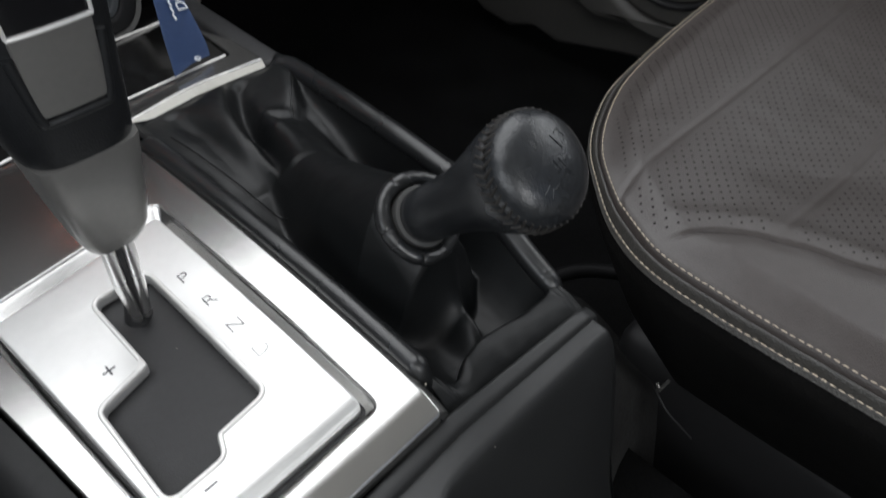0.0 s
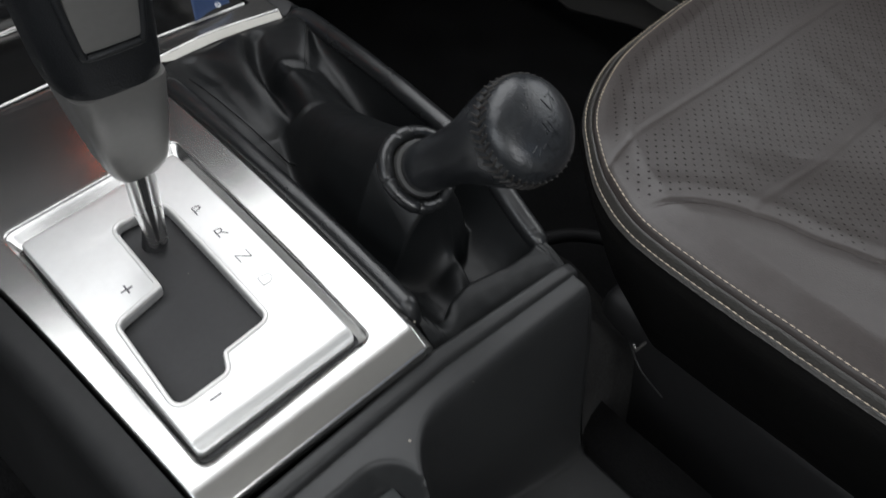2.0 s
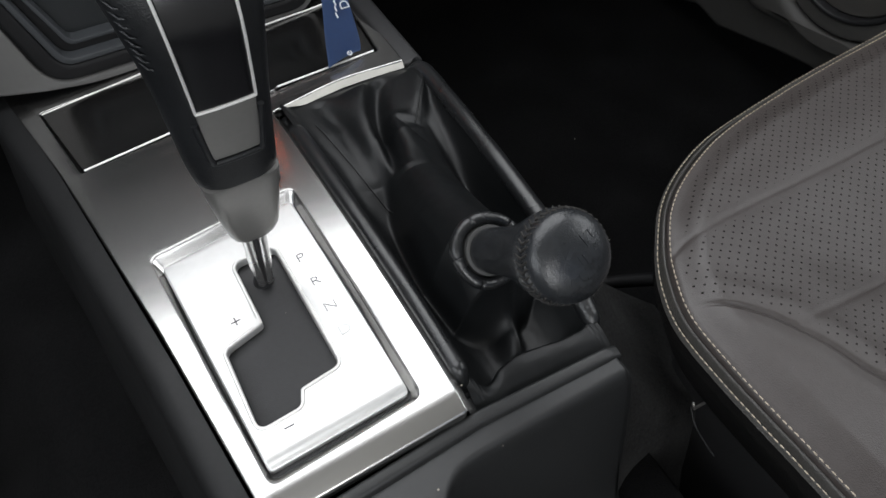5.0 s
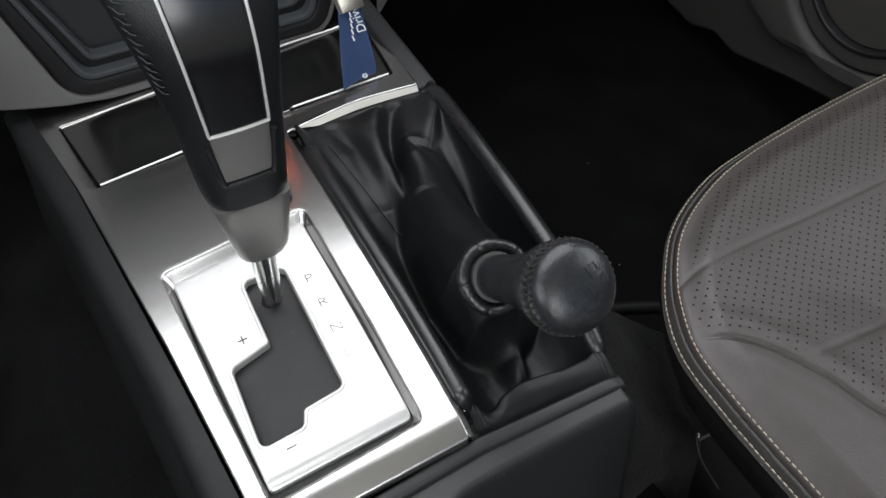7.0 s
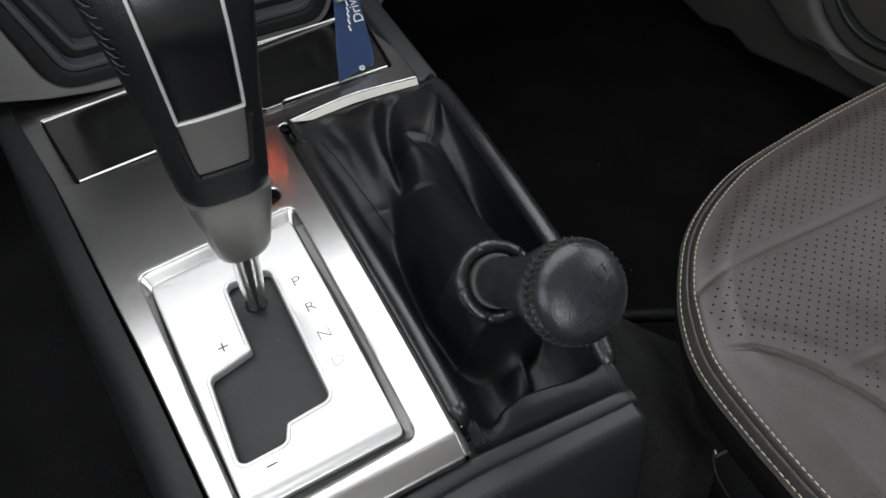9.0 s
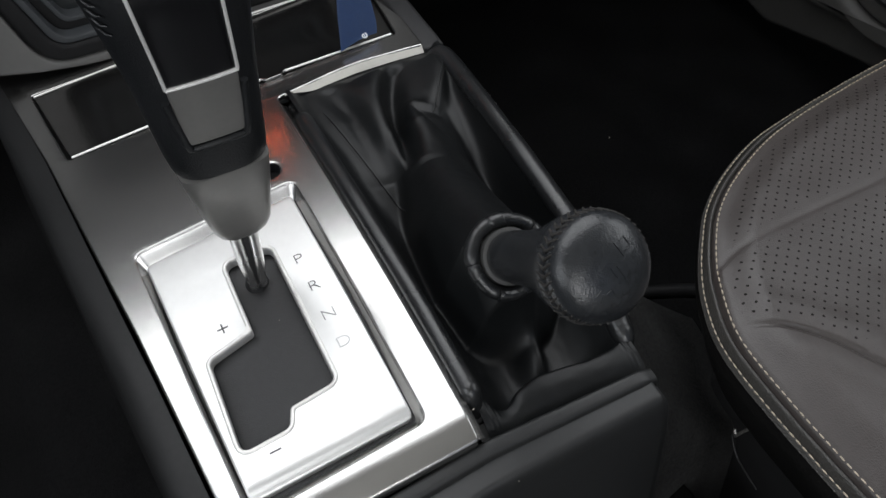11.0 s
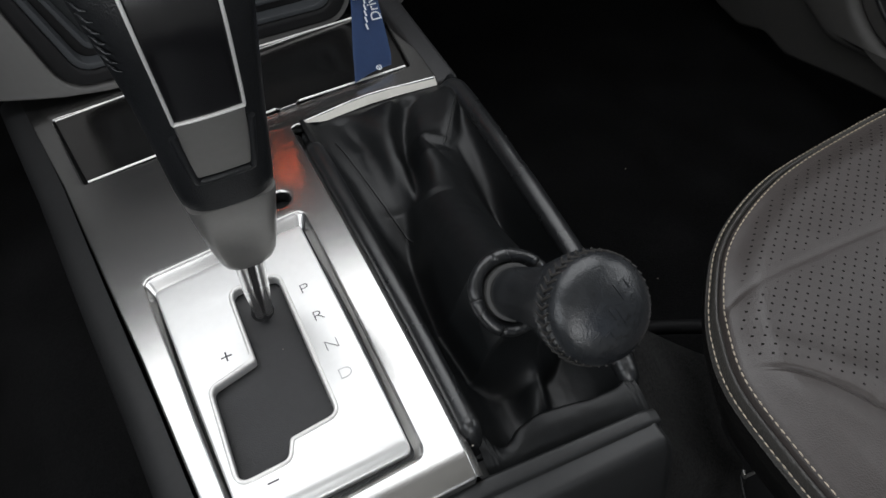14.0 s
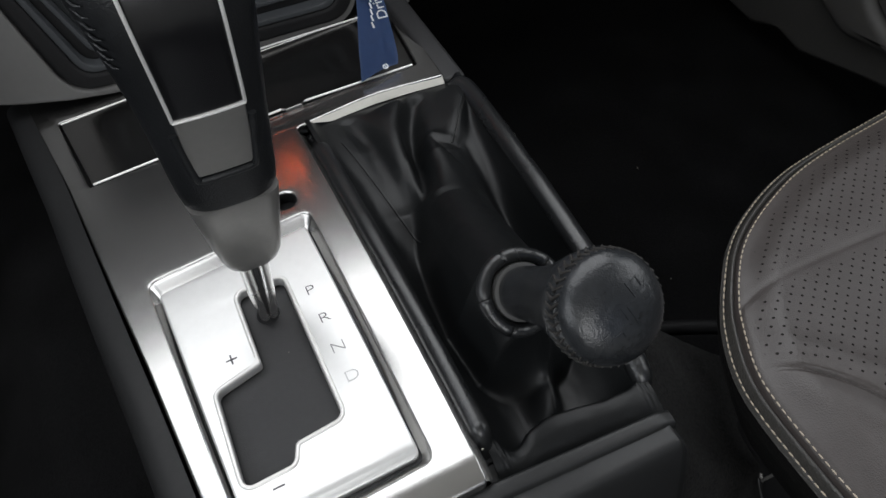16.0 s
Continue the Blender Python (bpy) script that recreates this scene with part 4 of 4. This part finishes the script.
for which, bm in enumerate(bands):
    uv = bm.loops.layers.uv.new("UVMap")
    att = bm.verts.layers.float.new("punched")
    split = int(np.argmax(GD[:, 60] > 0.0074))
    lo_row, hi_row = (0, split + 1) if which == 0 else (split, GX.shape[0])
    V = []
    for j in range(lo_row, hi_row):
        row = [bm.verts.new((GX[j, k], GY[j, k], GZ[j, k])) for k in range(GX.shape[1])]
        for k, v in enumerate(row):
            v[att] = float(punched[j, k])
        V.append(row)
    for A, B in zip(V, V[1:]):
        for k in range(len(A) - 1):
            f = bm.faces.new((A[k], B[k], B[k + 1], A[k + 1]))
            for lo in f.loops:
                lo[uv].uv = (lo.vert.co.x / 0.0101 + 0.07 * lo.vert.co.y / 0.0101, lo.vert.co.y / 0.0079)
part("edge_band", bands[0], PIPING, seat, "dark leather edge with raised piping", 80)
part("cushion", bands[1], SEAT, seat, "grey-brown leather with rows of small holes", 80)

def on_seat(pts, lift):
    X, Y = np.array([p.x for p in pts]), np.array([p.y for p in pts])
    return [Vector((x, y, z + lift)) for x, y, z in zip(X, Y, seat_heights(X, Y)[0])]
tagged(part("stitching", stitches(on_seat(offset(edge, -0.0016, 0), 0.0004), 0.0036, 0.0013, 0.00050), THREAD, seat, "tan thread stitches"), kind="stuff")
tagged(part("stitching", stitches(on_seat(offset(edge, -0.0096, 0), 0.0004), 0.0036, 0.0013, 0.00050), THREAD, seat, "tan thread stitches"), kind="stuff")

def skirt(u, v):
    i = u * (len(edge) - 1)
    k = min(int(i), len(edge) - 2)
    pts = SK
    p = pts[k].lerp(pts[k + 1], i - k)
    n2 = SKN[k].lerp(SKN[k + 1], i - k)
    out = -0.003 + 0.005 * sstep(0, 0.05, v) - 0.150 * v ** 1.25 + 0.002 * noise.noise((p.x * 12, p.y * 12, v * 4))
    return Vector((p.x + n2.x * out, p.y + n2.y * out, EDGE_Z[k] + 0.0002 - 0.26 * v))
SK = edge
EDGE_Z = seat_heights(EDGE_XY[:, 0], EDGE_XY[:, 1])[0]
SKN = [(b - a).normalized() for a, b in zip(offset(edge, 0, 0), offset(edge, 0.01, 0))]
SKN = [Vector((q.x, q.y, 0)) for q in SKN]
part("side_skirt", sheet(skirt, len(edge) - 1, 26), SIDE, seat, "black leather side panel", 80)
base = box(0.350, 0.76, -0.58, -0.08, -0.01, 0.20, 0.02, 3)
part("base_frame", base, BLACK, seat)

# small steel hook on the seat's base
hook = curve_points([(0.3320, -0.1370, 0.1830), (0.3280, -0.1450, 0.1800), (0.3270, -0.1560, 0.1720), (0.3330, -0.1800, 0.1540)], 8)
# bar added in place of the faint dark edge by the seat rail
part("adjustment_bar", tube(curve_points([(0.335, 0.036, 0.160), (0.385, 0.018, 0.160), (0.430, -0.010, 0.160), (0.470, -0.080, 0.165)], 6), 0.0075, 12), POCKET, seat, "black bar below the cushion, added for a faint rail edge")
part("seat_wire", tube(hook, 0.0010, 8), BLACK, seat, "thin black wire")
part("seat_hook", tube([(0.3520, -0.1395, 0.1800), (0.3340, -0.1390, 0.1815), (0.3316, -0.1375, 0.1885), (0.3330, -0.1355, 0.1905)], 0.0015, 8), SATIN, seat, "small dull steel hook")

# ---- dashboard centre stack ----
stack = thing("centre_stack", "grey lower dashboard with a black open pocket", "dashboard")


def upright(outlines, d0, d1, bevel, mat, name, parent, label=""):
    bm = plate(outlines, d0, d1, bevel, 3)
    for k in range(1, 16):
        bmesh.ops.bisect_plane(bm, geom=bm.verts[:] + bm.edges[:] + bm.faces[:], plane_co=(-0.25 + 0.035 * k, 0, 0), plane_no=(1, 0, 0))
    for v in bm.verts:
        x, z, d = v.co
        back = 0.9 * max(abs(x - 0.06) - 0.10, 0) ** 1.6 + 0.22 * max(z - 0.37, 0)
        v.co = Vector((x, 0.345 - d + back, z))
    return part(name, bm, mat, parent, label)


def trapeze(inset, r):
    return rounded(flat([(-0.070 + inset * 1.05, 0.3765 + inset), (0.186 - inset * 1.05, 0.3765 + inset), (0.226 - inset, 0.56 - inset), (-0.124 + inset, 0.56 - inset)]), r)


fascia_outline = rounded(flat([(-0.30, 0.398), (-0.13, 0.3740), (-0.02, 0.3675), (0.06, 0.3700), (0.135, 0.3810), (0.190, 0.3930), (0.250, 0.412), (0.265, 0.47), (0.275, 0.59), (-0.30, 0.59)]), [0.01, 0.3, 0.3, 0.3, 0.3, 0.3, 0.02, 0.05, 0.02, 0.02])
upright([fascia_outline, trapeze(0.0, 0.030)], -0.02, 0.0, 0.003, GREY, "fascia", stack, "light grey plastic fascia")
upright([trapeze(0.001, 0.029), trapeze(0.0145, 0.018)], -0.03, 0.002, 0.004, POCKET, "pocket_frame", stack, "black pocket frame")
upright([trapeze(0.0145, 0.018), trapeze(0.0195, 0.015)], -0.03, 0.001, 0.0015, BEZEL, "inner_ring", stack, "dark grey inner ring")
upright([trapeze(0.0195, 0.015), trapeze(0.0260, 0.012)], -0.04, -0.010, 0.001, POCKET, "pocket_wall", stack)
upright([trapeze(0.0260, 0.012), trapeze(0.0295, 0.010)], -0.04, -0.008, 0.001, BEZEL, "inner_ring", stack, "dark grey second ring")
upright([trapeze(0.0290, 0.010)], -0.045, -0.020, 0.001, PANE, "pocket_back", stack, "dark blue-grey pocket back")

# flank of the stack towards the footwell
def flank(u, v):
    x = 0.248 + 0.24 * u + 0.02 * v
    return Vector((x, 0.372 + 0.16 * u + 0.04 * v, 0.352 + 0.26 * v + 0.13 * u - 0.10 * u * v))
part("flank", sheet(flank, 12, 12), GREY, stack, "grey side panel")

dash = thing("dashboard", "black dashboard top over the footwells", "dashboard")
part("dash_top", box(-0.82, 1.06, 0.44, 1.2, 0.62, 0.90, 0.05, 5), BLACK, dash)
part("upper_stack", box(-0.30, 0.29, 0.398, 0.50, 0.575, 0.89, 0.012, 3), BLACK, stack, "black upper centre stack")
disp = part("display_housing", box(0.03, 0.16, 0.380, 0.394, 0.562, 0.588, 0.003, 3), GLOSS, stack)
part("display_screen", box(0.064, 0.083, 0.3785, 0.3798, 0.567, 0.577, 0), glowing("orange_display", (1.0, 0.13, 0.02), 11.0), disp, "small orange lit display")

# ---- door ----
door = tagged(new("door_1"), "grey plastic car door with a round speaker", "door", kind="structure")
DOOR_POSE = Matrix(((0, 0, -1, 0.95), (1, 0, 0, 0), (0, 1, 0, 0), (0, 0, 0, 1)))


def door_part(outlines, d0, d1, bevel, mat, name, parent, label=""):
    bm = plate(outlines, d0, d1, bevel, 4)
    bmesh.ops.transform(bm, matrix=DOOR_POSE, verts=bm.verts)
    return part(name, bm, mat, parent, label)


def ring(cy, cz, r, n=48):
    return [Vector((cy + r * math.cos(2 * math.pi * k / n), cz + r * math.sin(2 * math.pi * k / n), 0)) for k in range(n)]


door_part([rounded(flat([(-1.25, 0.12), (0.10, 0.105), (0.30, 0.062), (0.42, 0.030), (0.475, 0.040), (0.530, 0.018), (0.60, 0.025), (0.67, 0.085), (0.80, 0.40), (0.80, 0.83), (-1.25, 0.83)]), [0.02, 0.1, 0.1, 0.03, 0.03, 0.03, 0.05, 0.08, 0.1, 0.02, 0.02])], -0.06, 0.0, 0.010, DOOR, "door_panel", door, "grey grained door panel")
door_part([rounded(flat([(-1.20, 0.165), (0.18, 0.150), (0.345, 0.118), (0.425, 0.150), (0.52, 0.27), (0.55, 0.42), (-1.20, 0.42)]), [0.02, 0.1, 0.06, 0.06, 0.08, 0.03, 0.02]), ring(0.235, 0.292, 0.138)], -0.01, 0.030, 0.016, DOOR, "map_pocket", door, "bulged lower door trim")
door_part([ring(0.235, 0.292, 0.135), ring(0.235, 0.292, 0.103)], -0.01, 0.020, 0.006, DOOR, "speaker_ring", door, "grey speaker surround")
door_part([ring(0.235, 0.292, 0.102)], -0.01, 0.012, 0.004, MESH, "speaker_grille", door, "dark speaker grille")
door_part([ring(0.235, 0.292, 0.110), ring(0.235, 0.292, 0.1025)], -0.01, 0.024, 0.003, BLACK, "speaker_lip", door)
door_part([rounded(flat([(0.02, 0.18), (0.085, 0.18), (0.125, 0.36), (0.06, 0.40), (0.02, 0.40)]), 0.02)], 0.0, 0.045, 0.012, DOOR, "door_rib", door)

# ---- lanyard ----
lanyard = thing("lanyard", "blue woven key lanyard lying on the storage lid", "lanyard")
RIB = [((0.1470, 0.2270, 0.3990), (0.1835, 0.2370, 0.3985)), ((0.1478, 0.2290, 0.4005), (0.1845, 0.2390, 0.4000)), ((0.1500, 0.2345, 0.4065), (0.1865, 0.2440, 0.4050)), ((0.1535, 0.2440, 0.4170), (0.1880, 0.2540, 0.4140)), ((0.1590, 0.2570, 0.4300), (0.1900, 0.2680, 0.4240)), ((0.1640, 0.2690, 0.4410), (0.1920, 0.2810, 0.4320)), ((0.1690, 0.2830, 0.4530), (0.1945, 0.2950, 0.4440)), ((0.1740, 0.2960, 0.4680), (0.1965, 0.3060, 0.4610)), ((0.1775, 0.3060, 0.4860), (0.1965, 0.3140, 0.4800))]
left = curve_points([a for a, b in RIB], 6)
right = curve_points([b for a, b in RIB], 6)
nl = len(left)


def ribbon_point(u, v):
    i = v * (nl - 1)
    k = min(int(i), nl - 2)
    a, b = left[k].lerp(left[k + 1], i - k), right[k].lerp(right[k + 1], i - k)
    return a.lerp(b, u) + Vector((0, 0, 0.0016 * math.sin(u * math.pi) + 0.0007 * math.sin(7 * v + 3 * u)))


def ribbon_pose(u, v, turn):
    """A frame on the ribbon: z off its face, x across it."""
    p, px, py = ribbon_point(u, v), ribbon_point(u + 0.02, v), ribbon_point(u, v + 0.01)
    x = (px - p).normalized()
    n = x.cross((py - p).normalized()).normalized()
    y = n.cross(x)
    m = Matrix((x, y, n)).transposed().to_4x4()
    m.translation = p + n * 0.0020
    return m @ pose(0, 0, 0, 0, 0, turn)


top = sheet(ribbon_point, 14, 60)
bmesh.ops.solidify(top, geom=top.faces[:], thickness=0.0011)
ribbon = part("ribbon", top, RIBBON, lanyard, "blue woven ribbon", 60)
part("printed_word", text_mesh("Drive", 0.0165, ribbon_pose(0.70, 0.585, 90), 0.0001, 0.66), WHITE, ribbon, "white printed word")
part("printed_letter", text_mesh("e", 0.0110, ribbon_pose(0.62, 0.050, 90), 0.0001, 1.0), WHITE, ribbon, "white printed letter")
for v in (0.47, 0.51, 0.55, 0.59, 0.63):
    bm = box(-0.0024, 0.0024, -0.0008, 0.0008, 0, 0.0002, 0)
    bmesh.ops.transform(bm, matrix=ribbon_pose(0.43, v, 90), verts=bm.verts)
    part("print_mark", bm, WHITE, ribbon)
m = ribbon_pose(0.5, 0.70, 0)
bm = box(-0.0150, 0.0150, -0.0074, 0.0074, -0.004, 0.0018, 0.0008)
bmesh.ops.transform(bm, matrix=m, verts=bm.verts)
part("crimp", bm, STEEL, lanyard, "pale metal crimp")
p = (left[-1] + right[-1]) / 2
circle = [p + Vector((0.012 * math.cos(a), 0.004 * math.cos(a), 0.010 + 0.012 * math.sin(a))) for a in np.linspace(0, 2 * math.pi, 25)[:-1]]
part("split_ring", tube(circle, 0.0011, 8, True), CHROME, lanyard, "steel split ring")
key = box(p.x - 0.022, p.x + 0.004, p.y - 0.002, p.y + 0.012, p.z + 0.016, p.z + 0.055, 0.005, 3)
part("key_fob", key, RED, lanyard, "red plastic key tag")

# ---- crumbs ----
rng = random.Random(4)
bms = []
for x, y, z, r in ((-0.0965, 0.032, None, 0.0022), (0.0137, 0.0165, 0.3935, 0.0007), (0.0905, -0.035, 0.4000, 0.0006), (0.0910, -0.083, 0.3945, 0.0008), (0.0905, -0.0905, 0.3935, 0.0007), (0.46, 0.22, None, 0.0010), (0.42, 0.33, None, 0.0008), (0.60, 0.35, None, 0.0010), (0.045, -0.1385, 0.3812, 0.0009), (0.095, -0.135, 0.3812, 0.0004), (0.154, 0.095, 0.366, 0.0006), (0.52, 0.16, None, 0.0008)):
    bm = bmesh.new()
    z = floor_height(x, y) + r * 0.6 if z is None else z
    bmesh.ops.create_icosphere(bm, subdivisions=1, radius=r, matrix=Matrix.Translation((x, y, z)))
    for v in bm.verts:
        v.co += Vector((rng.uniform(-1, 1), rng.uniform(-1, 1), rng.uniform(-0.5, 0.5))) * r * 0.4
    bms.append(bm)
tagged(part("crumbs", join(*bms), CRUMB), "pale crumbs scattered on carpet and console", "crumbs", kind="stuff")

# ---- plan units to metres ----
for me in bpy.data.meshes:
    me.transform(Matrix.Scale(S, 4))
